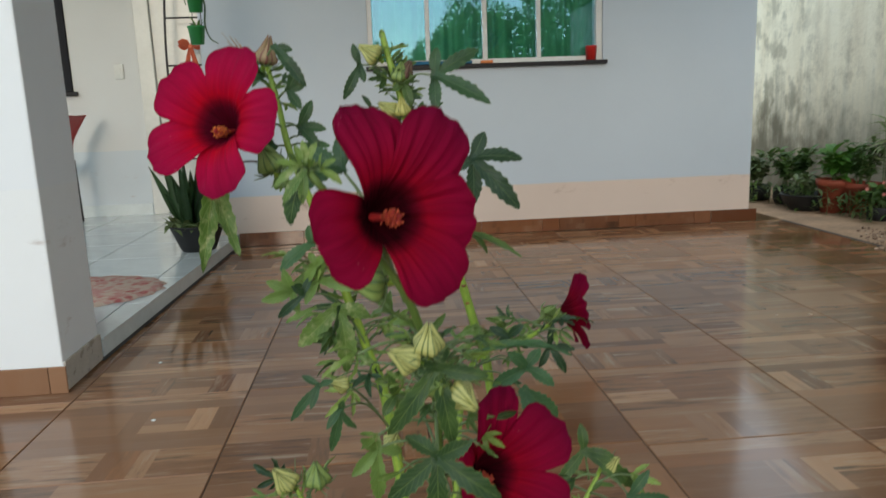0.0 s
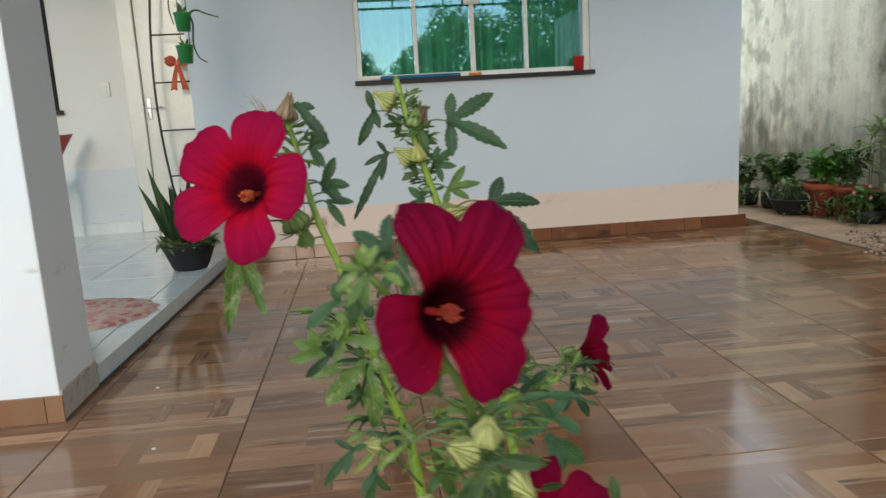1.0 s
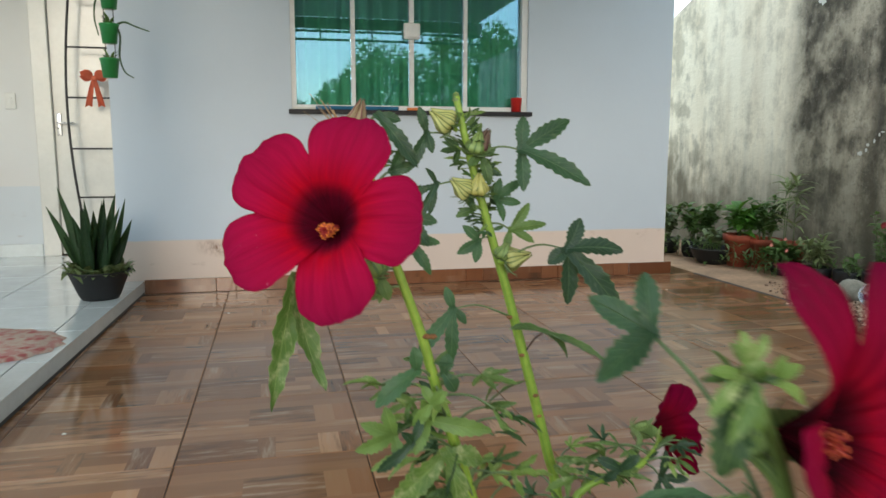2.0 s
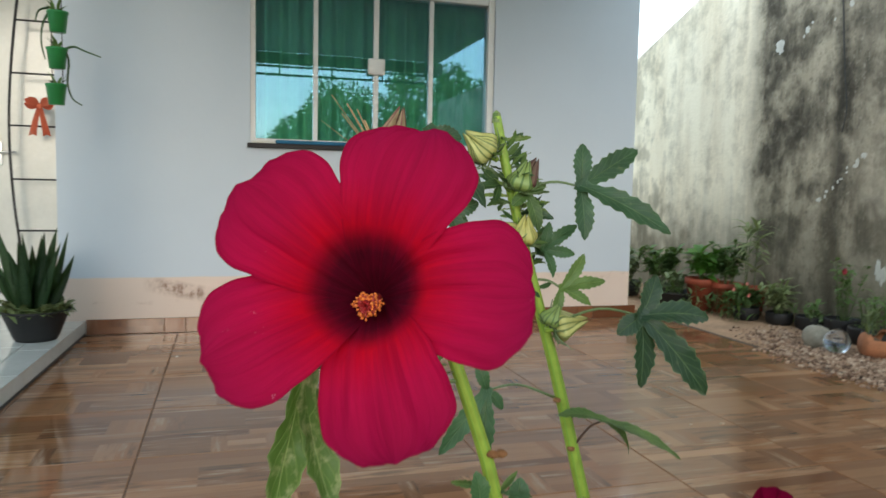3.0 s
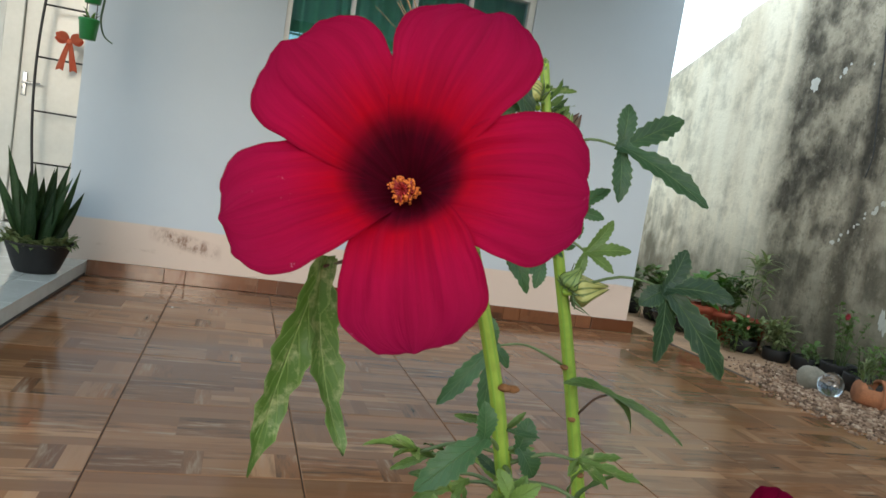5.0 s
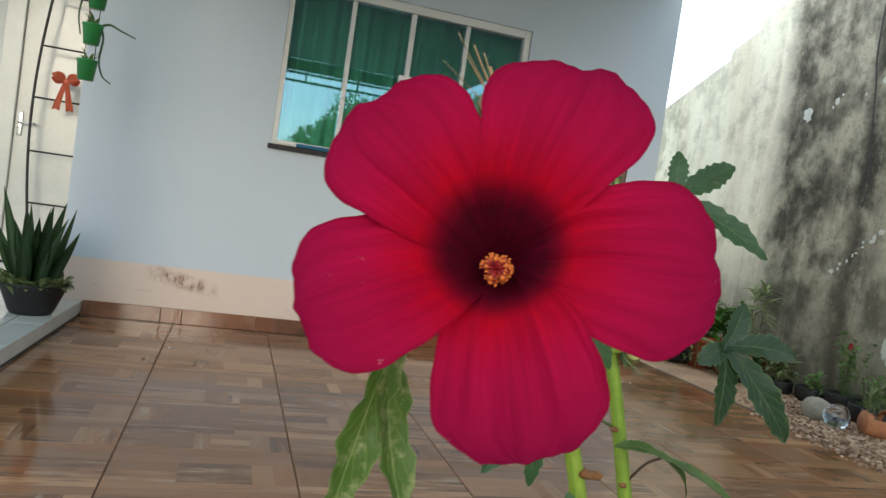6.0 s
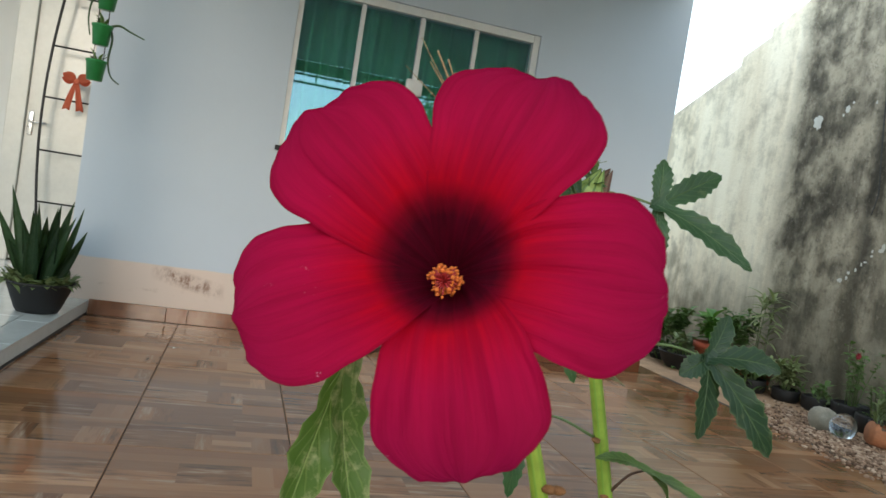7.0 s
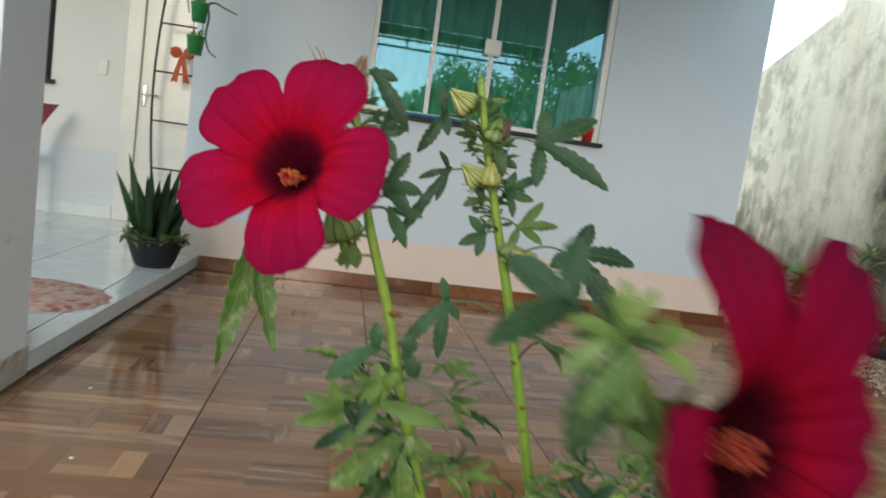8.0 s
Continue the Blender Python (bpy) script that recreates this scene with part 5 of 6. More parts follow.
# upper part of the first stem
leaf((-0.050, 0.704, 0.855), (-0.044, 0.700, 0.861), [(-0.021, 0.694, 0.830), (-0.030, 0.70, 0.858)], 0.0048, mat=M_LEAF_COOL)
leaf((-0.044, 0.70, 0.822), (-0.036, 0.700, 0.828), [(-0.022, 0.70, 0.832), (-0.026, 0.70, 0.846), (-0.026, 0.694, 0.813)], 0.0042, mat=M_LEAF_COOL)
leaf((-0.041, 0.70, 0.80), (-0.029, 0.700, 0.800), [(-0.018, 0.70, 0.820), (-0.008, 0.698, 0.797), (-0.014, 0.694, 0.783)], 0.0045, mat=M_LEAF_COOL)
leaf((-0.038, 0.697, 0.785), (-0.026, 0.697, 0.786), [(-0.006, 0.70, 0.784), (-0.014, 0.69, 0.766), (-0.02, 0.69, 0.772)], 0.0036, mat=M_LEAF_COOL)
leaf((-0.037, 0.695, 0.775), (-0.044, 0.69, 0.765), [(-0.050, 0.69, 0.752), (-0.040, 0.688, 0.752)], 0.0040, mat=M_LEAF)
# upper part of the second stem
leaf((0.052, 0.85, 0.842), (0.018, 0.857, 0.855), [(0.012, 0.858, 0.876), (0.000, 0.856, 0.822), (0.022, 0.852, 0.838)], 0.0052, mat=M_LEAF_COOL)
leaf((0.060, 0.85, 0.808), (0.027, 0.862, 0.812), [(0.004, 0.862, 0.802), (-0.010, 0.860, 0.748), (0.018, 0.862, 0.826), (0.020, 0.858, 0.786)], 0.0045, mat=M_LEAF_COOL)
leaf((0.058, 0.85, 0.825), (0.060, 0.842, 0.836), [(0.048, 0.838, 0.828), (0.066, 0.836, 0.812), (0.072, 0.84, 0.842)], 0.0048, mat=M_LEAF)
leaf((0.062, 0.85, 0.802), (0.074, 0.846, 0.800), [(0.098, 0.846, 0.816), (0.095, 0.842, 0.797), (0.078, 0.846, 0.818), (0.08, 0.842, 0.782)], 0.0043, mat=M_LEAF_COOL)
leaf((0.068, 0.85, 0.780), (0.086, 0.842, 0.775), [(0.118, 0.842, 0.779), (0.104, 0.846, 0.797), (0.106, 0.838, 0.764), (0.08, 0.84, 0.757)], 0.0045, mat=M_LEAF)
leaf((0.072, 0.85, 0.768), (0.060, 0.846, 0.766), [(0.040, 0.842, 0.756), (0.046, 0.846, 0.779), (0.056, 0.842, 0.748)], 0.0046, mat=M_LEAF_COOL)
leaf((0.066, 0.85, 0.790), (0.056, 0.846, 0.792), [(0.040, 0.846, 0.786), (0.046, 0.846, 0.806)], 0.0040, mat=M_LEAF)
# tuft at the head of the near stem
TUFT = Vector((0.003, 0.411, 0.787))


def tuft_leaf(joint, tips, width, normal, mat):
    leaf(TUFT, TUFT + Vector(joint) * 0.5, [TUFT + Vector(q) * 0.5 for q in tips], width * 0.55, normal, mat)


tuft_leaf((-0.006, -0.002, 0.004), [(-0.026, -0.004, 0.008), (-0.027, -0.008, -0.012), (0.005, -0.004, 0.010), (-0.010, 0.0, 0.021)], 0.0036, (0, -0.6, 0.8), M_LEAF_PALE)
tuft_leaf((-0.003, -0.007, 0.000), [(-0.020, -0.013, -0.024), (-0.006, -0.012, -0.026)], 0.0040, (0, -1, 0.3), M_LEAF_PALE)
tuft_leaf((0.000, 0.002, 0.008), [(-0.004, 0.004, 0.024), (0.008, 0.002, 0.022), (-0.009, 0.004, 0.018)], 0.0028, (0, -1, 0.3), M_LEAF_PALE)
tuft_leaf((0.010, -0.004, 0.000), [(0.026, -0.004, -0.012), (0.023, -0.004, 0.008), (0.012, -0.007, 0.014)], 0.0034, (0, -0.5, 0.9), M_LEAF_PALE)
tuft_leaf((-0.005, 0.004, 0.000), [(-0.022, 0.006, 0.000), (-0.016, 0.008, 0.014)], 0.0030, (0, -0.5, 0.9), M_LEAF)
for k in range(22):
    a = 2.4 * k
    d = Vector((math.cos(a), 0.7 * math.sin(a), 0.25 + 0.5 * (k % 3))).normalized()
    tuft_leaf(d * 0.002, [d * (0.009 + 0.002 * (k % 4))], 0.0011, (0.3, -1, 0.4), M_LEAF_PALE if k % 3 else M_LEAF)
leaf(TUFT, (0.001, 0.410, 0.786), [(-0.0055, 0.4085, 0.7655)], 0.0048, (-0.6, -0.8, 0.2), M_LEAF)
# a leaf hidden behind the near bloom, seen as the camera goes by
leaf((0.040, 0.440, 0.722), (0.0133, 0.476, 0.7819), [(-0.0041, 0.4868, 0.7925), (-0.0128, 0.4602, 0.7723), (0.0150, 0.485, 0.8005)], 0.0050, (-0.3, -0.8, 0.5), M_LEAF_COOL)
# clump: large leaves in front
leaf((0.043, 0.428, 0.700), (0.0525, 0.430, 0.6936), [(0.0595, 0.434, 0.652), (0.0760, 0.424, 0.6900), (0.0290, 0.434, 0.660), (0.0365, 0.424, 0.6973), (0.0581, 0.434, 0.7013)], 0.0046, (0, -1, 0.2), M_LEAF)
leaf((0.054, 0.470, 0.655), (0.0516, 0.430, 0.6494), [(0.0365, 0.434, 0.6590), (0.0675, 0.424, 0.6590), (0.0270, 0.434, 0.6270), (0.0805, 0.424, 0.6285), (0.0516, 0.434, 0.6150)], 0.0052, (0, -0.9, 0.5), M_LEAF)
leaf((0.034, 0.690, 0.540), (-0.0180, 0.60, 0.6237), [(-0.0400, 0.604, 0.5970), (-0.0245, 0.594, 0.6085), (-0.0300, 0.604, 0.6300), (-0.0075, 0.594, 0.6285)], 0.0034, mat=M_LEAF_COOL)
leaf((0.034, 0.690, 0.540), (-0.0043, 0.60, 0.6055), [(-0.0135, 0.604, 0.5715), (-0.0145, 0.594, 0.5930), (0.0060, 0.604, 0.5880), (-0.0020, 0.594, 0.6140)], 0.0038, mat=M_LEAF_COOL)
leaf((0.056, 0.50, 0.62), (0.0218, 0.50, 0.6222), [(0.0210, 0.504, 0.5880), (0.0070, 0.494, 0.6090), (0.0360, 0.504, 0.6172), (0.0130, 0.494, 0.6310)], 0.0046, mat=M_LEAF)
leaf((0.018, 0.692, 0.61), (-0.0075, 0.679, 0.6573), [(-0.0405, 0.683, 0.6260), (-0.0030, 0.673, 0.6050), (0.0175, 0.683, 0.6480)], 0.0084, (0.1, -0.9, 0.4), M_LEAF_PALE, ruffle=0.018)
leaf(None, (-0.0062, 0.660, 0.6624), [(-0.0190, 0.664, 0.6240)], 0.0052, (0.9, -0.5, 0.2), M_LEAF_COOL)
leaf((0.005, 0.692, 0.650), (-0.0316, 0.660, 0.6738), [(-0.0520, 0.664, 0.6560), (-0.0390, 0.654, 0.6830), (-0.0245, 0.664, 0.6880)], 0.0036, mat=M_LEAF_COOL)
leaf((-0.002, 0.693, 0.670), (-0.0198, 0.660, 0.6965), [(-0.0305, 0.664, 0.6820), (-0.0120, 0.654, 0.7050), (-0.0250, 0.664, 0.7060)], 0.0036, mat=M_LEAF)
leaf((0.055, 0.50, 0.64), (0.0338, 0.50, 0.6529), [(0.0415, 0.504, 0.6345), (0.0262, 0.494, 0.6435), (0.0475, 0.504, 0.6500), (0.0308, 0.494, 0.6670)], 0.0036, mat=M_LEAF)
leaf((0.11, 0.75, 0.575), (0.1482, 0.70, 0.5893), [(0.1190, 0.704, 0.5725), (0.1715, 0.694, 0.5728), (0.1620, 0.704, 0.6035), (0.1310, 0.694, 0.6060)], 0.0062, mat=M_LEAF_COOL)
leaf((0.11, 0.75, 0.570), (0.1449, 0.70, 0.5690), [(0.1770, 0.704, 0.5400), (0.1560, 0.694, 0.5410)], 0.0085, (0, -0.8, 0.6), M_LEAF_COOL)
leaf((0.075, 0.66, 0.600), (0.0972, 0.66, 0.6167), [(0.1785, 0.664, 0.6100)], 0.0052, (0, -0.4, 1), M_LEAF_COOL, fold=0.7)
leaf((0.135, 0.752, 0.588), (0.1405, 0.74, 0.6050), [(0.1235, 0.744, 0.6135), (0.1535, 0.734, 0.6175), (0.1300, 0.744, 0.5945)], 0.0042, mat=M_LEAF_COOL)
leaf((0.17, 0.755, 0.600), (0.180, 0.75, 0.590), [(0.196, 0.75, 0.562), (0.205, 0.75, 0.585), (0.17, 0.748, 0.57), (0.184, 0.75, 0.612)], 0.0043, mat=M_LEAF_COOL)
leaf((0.18, 0.62, 0.525), (0.1758, 0.62, 0.5495), [(0.2240, 0.624, 0.5110), (0.1980, 0.614, 0.5450), (0.1740, 0.624, 0.5700), (0.1535, 0.614, 0.5270)], 0.0060, mat=M_LEAF)
leaf((0.19, 0.62, 0.53), (0.205, 0.60, 0.520), [(0.236, 0.60, 0.516), (0.22, 0.60, 0.54), (0.21, 0.595, 0.495)], 0.0045, mat=M_LEAF_COOL)


def along(pts, f):
    P = smooth_path(pts, 10)
    return P[min(len(P) - 1, int(f * (len(P) - 1)))]


rl = random.Random(77)
FILL = [(STEM_A, 0.28, 0.52, 40, 0.024), (STEM_C, 0.34, 0.58, 34, 0.019), (STEM_D, 0.42, 0.95, 22, 0.022), (STEM_E, 0.35, 1.0, 28, 0.021), (STEM_F, 0.35, 1.0, 26, 0.023), (STEM_B, 0.14, 0.30, 9, 0.028)]
for path_pts, f0, f1, count, ln in FILL:
    for i in range(count):
        root = along(path_pts, f0 + (f1 - f0) * (i + rl.random()) / count)
        a = rl.uniform(0, 6.28)
        out = Vector((math.cos(a), math.sin(a) * 0.8, rl.uniform(-0.1, 0.5))).normalized()
        j = root + out * rl.uniform(0.014, 0.042)
        d = (out + Vector((rl.uniform(-0.3, 0.3), rl.uniform(-0.6, 0.1), rl.uniform(-0.7, 0.2)))).normalized()
        nrm = Vector((rl.uniform(-1.0, 1.0), rl.uniform(-1.0, 0.3), rl.uniform(0.0, 1.0)))
        sd = d.cross(nrm).normalized()
        size = ln * rl.uniform(0.7, 1.25)
        tips = [j + d * size] + [j + (d * math.cos(q) + sd * math.sin(q)) * size * k for q, k in ((rl.uniform(0.5, 0.9), 0.75), (-rl.uniform(0.5, 0.9), 0.7), (1.45, 0.45), (-1.45, 0.45))[:rl.choice((0, 2, 2, 2, 4))]]
        leaf(root, j, tips, size * rl.uniform(0.075, 0.125), nrm, rl.choice((M_LEAF, M_LEAF_COOL, M_LEAF, M_LEAF_PALE, M_LEAF_PALE)), seed=i, bend=rl.uniform(-0.1, 0.45), fold=rl.uniform(0.2, 0.75), ruffle=rl.uniform(0.01, 0.03))

for path_pts, f0, f1, count in ((STEM_A, 0.70, 0.97, 11), (STEM_B, 0.70, 0.93, 18)):
    for i in range(count):
        root = along(path_pts, f0 + (f1 - f0) * (i + rl.random()) / count)
        a = rl.uniform(-1.3, 3.6)
        out = Vector((math.cos(a), -0.5 * math.sin(a), rl.uniform(-0.3, 0.5))).normalized()
        j = root + out * rl.uniform(0.003, 0.013)
        nrm = Vector((rl.uniform(-0.8, 0.8), -0.8, rl.uniform(0.0, 0.9)))
        sd = out.cross(nrm).normalized()
        size = rl.uniform(0.010, 0.021)
        tips = [j + (out * math.cos(q) + sd * math.sin(q)) * size * k for q, k in ((0.0, 1.0), (0.8, 0.8), (-0.8, 0.75))]
        leaf(root, j, tips, size * rl.uniform(0.13, 0.18), nrm, rl.choice((M_LEAF_COOL, M_LEAF_COOL, M_LEAF)), seed=i, bend=rl.uniform(-0.1, 0.35), fold=rl.uniform(0.2, 0.6), ruffle=0.02)

for path_pts, f0, f1, count in ((STEM_A, 0.35, 0.58, 14), (STEM_C, 0.45, 0.62, 26), (STEM_E, 0.5, 1.0, 14), (STEM_F, 0.5, 1.0, 12), (STEM_D, 0.6, 0.95, 10), (STEM_B, 0.70, 0.97, 54), (STEM_A, 0.86, 0.98, 16)):
    for i in range(count):
        root = along(path_pts, f0 + (f1 - f0) * (i + rl.random()) / count)
        a = rl.uniform(0, 6.28)
        d = Vector((math.cos(a), math.sin(a) * 0.8, rl.uniform(-0.2, 0.9))).normalized()
        leaf(None, root + d * 0.002, [root + d * rl.uniform(0.012, 0.024)], rl.uniform(0.0012, 0.0024), (rl.uniform(-1, 1), -0.6, rl.uniform(0, 1)), rl.choice((M_LEAF, M_LEAF_PALE, M_LEAF_COOL)), bend=rl.uniform(-0.2, 0.4), seed=i)


def bud(at, axis, size, mat=M_BUD, name="bud", open_tips=0.6):
    """A closed calyx: ribbed body drawn to five points, with thin bracts at its foot."""
    size *= 0.86
    ax = Vector(axis).normalized()
    rot = Vector((0, 0, 1)).rotation_difference(ax).to_matrix()
    o = loc(at)
    b = bmesh.new()
    uv = b.loops.layers.uv.verify()
    seg, hs = 30, [(0.0, 0.20), (0.06, 0.42), (0.20, 0.55), (0.38, 0.53), (0.55, 0.43), (0.72, 0.30), (0.88, 0.17), (1.0, 0.06)]
    rings = []
    for h, rad in hs:
        ring = []
        for k in range(seg):
            a = 2 * math.pi * k / seg
            rib = 1 + 0.12 * math.cos(5 * a) + 0.05 * math.cos(10 * a)
            lift = 2.0 * open_tips * max(0, h - 0.62) * (0.5 + 0.5 * math.cos(5 * a)) - 0.35 * max(0, h - 0.55)
            ring.append(b.verts.new(o + rot @ Vector((rad * rib * math.cos(a), rad * rib * math.sin(a), h + lift)) * size))
        rings.append(ring)
    for i in range(len(rings) - 1):
        for k in range(seg):
            f = b.faces.new((rings[i][k], rings[i][(k + 1) % seg], rings[i + 1][(k + 1) % seg], rings[i + 1][k]))
            for lp, (c, d) in zip(f.loops, ((k, i), (k + 1, i), (k + 1, i + 1), (k, i + 1))):
                lp[uv].uv = (c / seg, d / len(rings))
    b.faces.new(rings[-1])
    body = part(name, b, mat, plant)
    b = bmesh.new()
    for k in range(11):
        a = 2 * math.pi * k / 11
        e = rot @ Vector((math.cos(a), math.sin(a), 0))
        far, up = 0.85 + 0.35 * math.sin(3.7 * k), 0.15 + 0.25 * math.cos(2.9 * k)
        add_tube(b, [o, o + e * 0.50 * size - ax * 0.02 * size, o + e * far * size + ax * up * size], 0.060 * size, 0.014 * size, 5, 3)
    part("epicalyx", b, M_STEM_DARK, body)
    part("bud_stalk", tube([o - ax * 0.35 * size, o + ax * 0.05 * size], 0.10 * size, 0.16 * size, 8), M_STEM, body)


# buds: second stem, first stem, near stem, clump
bud((0.036, 0.846, 0.860), (-0.8, -0.15, 0.55), 0.021)
bud((0.054, 0.842, 0.838), (0.25, -0.2, 1), 0.018, M_BUD_GREEN)
bud((0.058, 0.846, 0.840), (0.5, 0.0, 0.9), 0.019, M_DRY)
bud((0.057, 0.838, 0.805), (-0.05, -0.3, 1), 0.017, striped("yellow_calyx", (0.50, 0.44, 0.13), (0.24, 0.24, 0.05), 10))
bud((0.050, 0.842, 0.806), (-0.8, -0.2, 0.6), 0.019)
bud((0.082, 0.842, 0.749), (0.95, -0.2, 0.25), 0.021)
bud((0.078, 0.842, 0.752), (0.3, -0.4, 0.9), 0.014, M_BUD_GREEN)
bud((-0.0565, 0.726, 0.850), (0.30, -0.1, 1), 0.019, striped("straw_calyx", (0.32, 0.22, 0.12), (0.17, 0.05, 0.045), 10, 0.7), open_tips=0.8)
bud((-0.050, 0.688, 0.768), (-0.35, -0.3, 0.9), 0.022, M_BUD_GREEN)
bud((-0.058, 0.692, 0.788), (-0.5, -0.1, 0.9), 0.018, M_BUD_GREEN)
bud((0.0486, 0.424, 0.7036), (0.05, -0.35, 1), 0.0145)
bud((0.0428, 0.424, 0.6990), (-0.75, -0.4, 0.5), 0.0145)
bud((0.0603, 0.436, 0.6800), (0.45, -0.5, -0.3), 0.0150)
bud((0.0523, 0.436, 0.6815), (0.1, -0.6, 0.3), 0.0130, M_BUD_GREEN)
bud((0.0310, 0.445, 0.7312), (-0.97, -0.1, 0.1), 0.0180, M_BUD_GREEN)
bud((-0.043, 0.600, 0.5500), (-0.5, -0.3, 0.8), 0.019)
bud((-0.024, 0.600, 0.5500), (0.0, -0.3, 1), 0.019, M_BUD_GREEN)
bud((0.000, 0.62, 0.615), (-0.8, -0.4, 0.3), 0.013)
bud((0.03, 0.60, 0.575), (0.2, -0.5, 0.7), 0.015)
bud((0.195, 0.62, 0.535), (0.3, -0.5, 0.6), 0.014)
# dry spikes above the main bloom
for x1, z1, r in ((-0.083, 0.873, 0.0004), (-0.087, 0.863, 0.0003), (-0.077, 0.870, 0.0010), (-0.073, 0.868, 0.0008), (-0.079, 0.866, 0.0006), (-0.070, 0.864, 0.0011)):
    part("dry_spike", tube([loc((-0.060, 0.700, 0.846)), loc((-0.060 + (x1 + 0.060) * 0.5, 0.702, 0.846 + (z1 - 0.846) * 0.45)), loc((x1, 0.702, z1))], r * 0.75, r * 0.3, 6, 4), M_STRAW, plant)


# ---------- potted plants and stones along the boundary wall ----------
POT_FORMS = {
    "bag": [(0, 0), (0.85, 0.0), (1.0, 0.25), (1.02, 0.9), (1.0, 1.0), (0.92, 1.0), (0.9, 0.9), (0, 0.88)],
    "bowl": [(0, 0), (0.6, 0.0), (0.85, 0.4), (1.0, 0.9), (1.04, 0.93), (1.04, 1.0), (0.95, 1.0), (0.9, 0.85), (0, 0.82)],
    "pot": [(0, 0), (0.70, 0.0), (0.94, 0.82), (1.05, 0.82), (1.06, 1.0), (0.96, 1.0), (0.9, 0.88), (0, 0.86)],
}


def potted(at, form, rad, high, mat, leaf_mat, plan, label, seed, name="potted_plant"):
    """A pot with a plant: plan is (leaf count, spread, height, leaf length, leaf width, stems)."""
    r = random.Random(seed)
    t = thing(name, at, label, "potted plant", "pots along the boundary wall")
    if form == "bag":
        rad, high = rad * 0.95, high * 0.72
    part("pot", lathe([(a * rad, h * high) for a, h in POT_FORMS[form]], 22), mat, t)
    count, spread, top, ln, wd, stems = plan
    b = bmesh.new()
    crowns = []
    for k in range(stems):
        a, q = r.uniform(0, 6.28), r.uniform(0.1, 1.0)
        e = Vector((spread * q * math.cos(a), spread * q * math.sin(a), high + top * r.uniform(0.55, 1.0)))
        s0 = Vector((0.3 * rad * math.cos(a), 0.3 * rad * math.sin(a), high * 0.85))
        pts = [s0, s0.lerp(e, 0.5) + Vector((0, 0, 0.1 * top)), e]
        part("stem", tube(pts, 0.004, 0.0015, 5, 3), M_STEM_DARK, t)
        crowns.append(smooth_path(pts, 6))
    b = bmesh.new()
    for i in range(int(count * (1.6 if at[1] > 4.3 else 0.9))):
        c = r.choice(crowns)
        p = c[r.randrange(len(c) // 4, len(c))]
        a = r.uniform(0, 6.28)
        d = Vector((math.cos(a), math.sin(a), r.uniform(-0.35, 0.7))).normalized()
        add_blade(b, p, p + d * ln * r.uniform(0.6, 1.35), wd * r.uniform(0.8, 1.35), (r.uniform(-.3, .3), r.uniform(-.3, .3), 1), 0.22, 4, 0.2)
    part("foliage", b, leaf_mat, t)
    return t


potted((3.10, 5.78, -0.006), "bag", 0.11, 0.17, M_BLACKPOT, M_SHRUB_GREY, (200, 0.15, 0.26, 0.07, 0.018, 12), "leafy shrub in a black nursery bag by the house corner", 1)
potted((3.20, 5.48, -0.006), "bag", 0.12, 0.18, M_BLACKPOT, M_SHRUB, (260, 0.17, 0.32, 0.07, 0.018, 14), "dense dark green shrub in a black nursery bag", 2)
potted((3.13, 5.14, -0.006), "bowl", 0.17, 0.12, M_BLACKPOT, M_SHRUB_GREY, (60, 0.12, 0.12, 0.09, 0.018, 8), "low pale succulent in a black bowl pot", 3)
potted((3.24, 4.98, -0.006), "pot", 0.115, 0.235, M_TERRA, M_SHRUB_BRIGHT, (110, 0.13, 0.20, 0.12, 0.030, 10), "bright green leafy plant in a terracotta pot", 4)
potted((3.36, 4.86, -0.006), "pot", 0.115, 0.215, M_TERRA, M_SHRUB, (190, 0.16, 0.30, 0.06, 0.016, 12), "small-leaved bushy plant in a terracotta pot", 5)
tall = potted((3.45, 4.72, -0.006), "pot", 0.12, 0.20, M_TERRA, M_SHRUB_GREY, (44, 0.05, 0.56, 0.15, 0.012, 3), "tall slender stem with narrow pale leaves in a terracotta pot", 6)
potted((3.30, 4.56, -0.006), "bag", 0.09, 0.12, M_BLACKPOT, M_SHRUB, (120, 0.15, 0.13, 0.07, 0.022, 9), "low plant with pink flowers in a black pot", 7)
potted((3.40, 4.36, -0.006), "bag", 0.09, 0.11, M_BLACKPOT, M_SHRUB_GREY, (150, 0.14, 0.20, 0.09, 0.010, 12), "feathery fern in a black nursery bag", 8)
potted((3.46, 4.15, -0.006), "bag", 0.10, 0.12, M_BLACKPOT, M_SHRUB, (36, 0.10, 0.10, 0.06, 0.012, 6), "sparse seedling in a black nursery bag", 9)
potted((3.50, 3.94, -0.006), "bag", 0.11, 0.15, M_BLACKPOT, M_SHRUB, (110, 0.17, 0.36, 0.05, 0.013, 9), "rose bush with small leaves in a black nursery bag", 10)
potted((3.44, 3.70, -0.006), "bag", 0.11, 0.14, M_BLACKPOT, M_SHRUB, (50, 0.10, 0.18, 0.05, 0.010, 7), "small herb in a black nursery bag", 11)
potted((3.50, 3.45, -0.006), "bag", 0.12, 0.15, M_BLACKPOT, M_SHRUB, (130, 0.17, 0.20, 0.15, 0.005, 12), "grassy plant in a black nursery bag", 12)
potted((3.48, 3.16, -0.006), "bag", 0.13, 0.16, M_BLACKPOT, M_SHRUB, (120, 0.16, 0.22, 0.08, 0.009, 12), "dark leafy plant in a black nursery bag", 13)
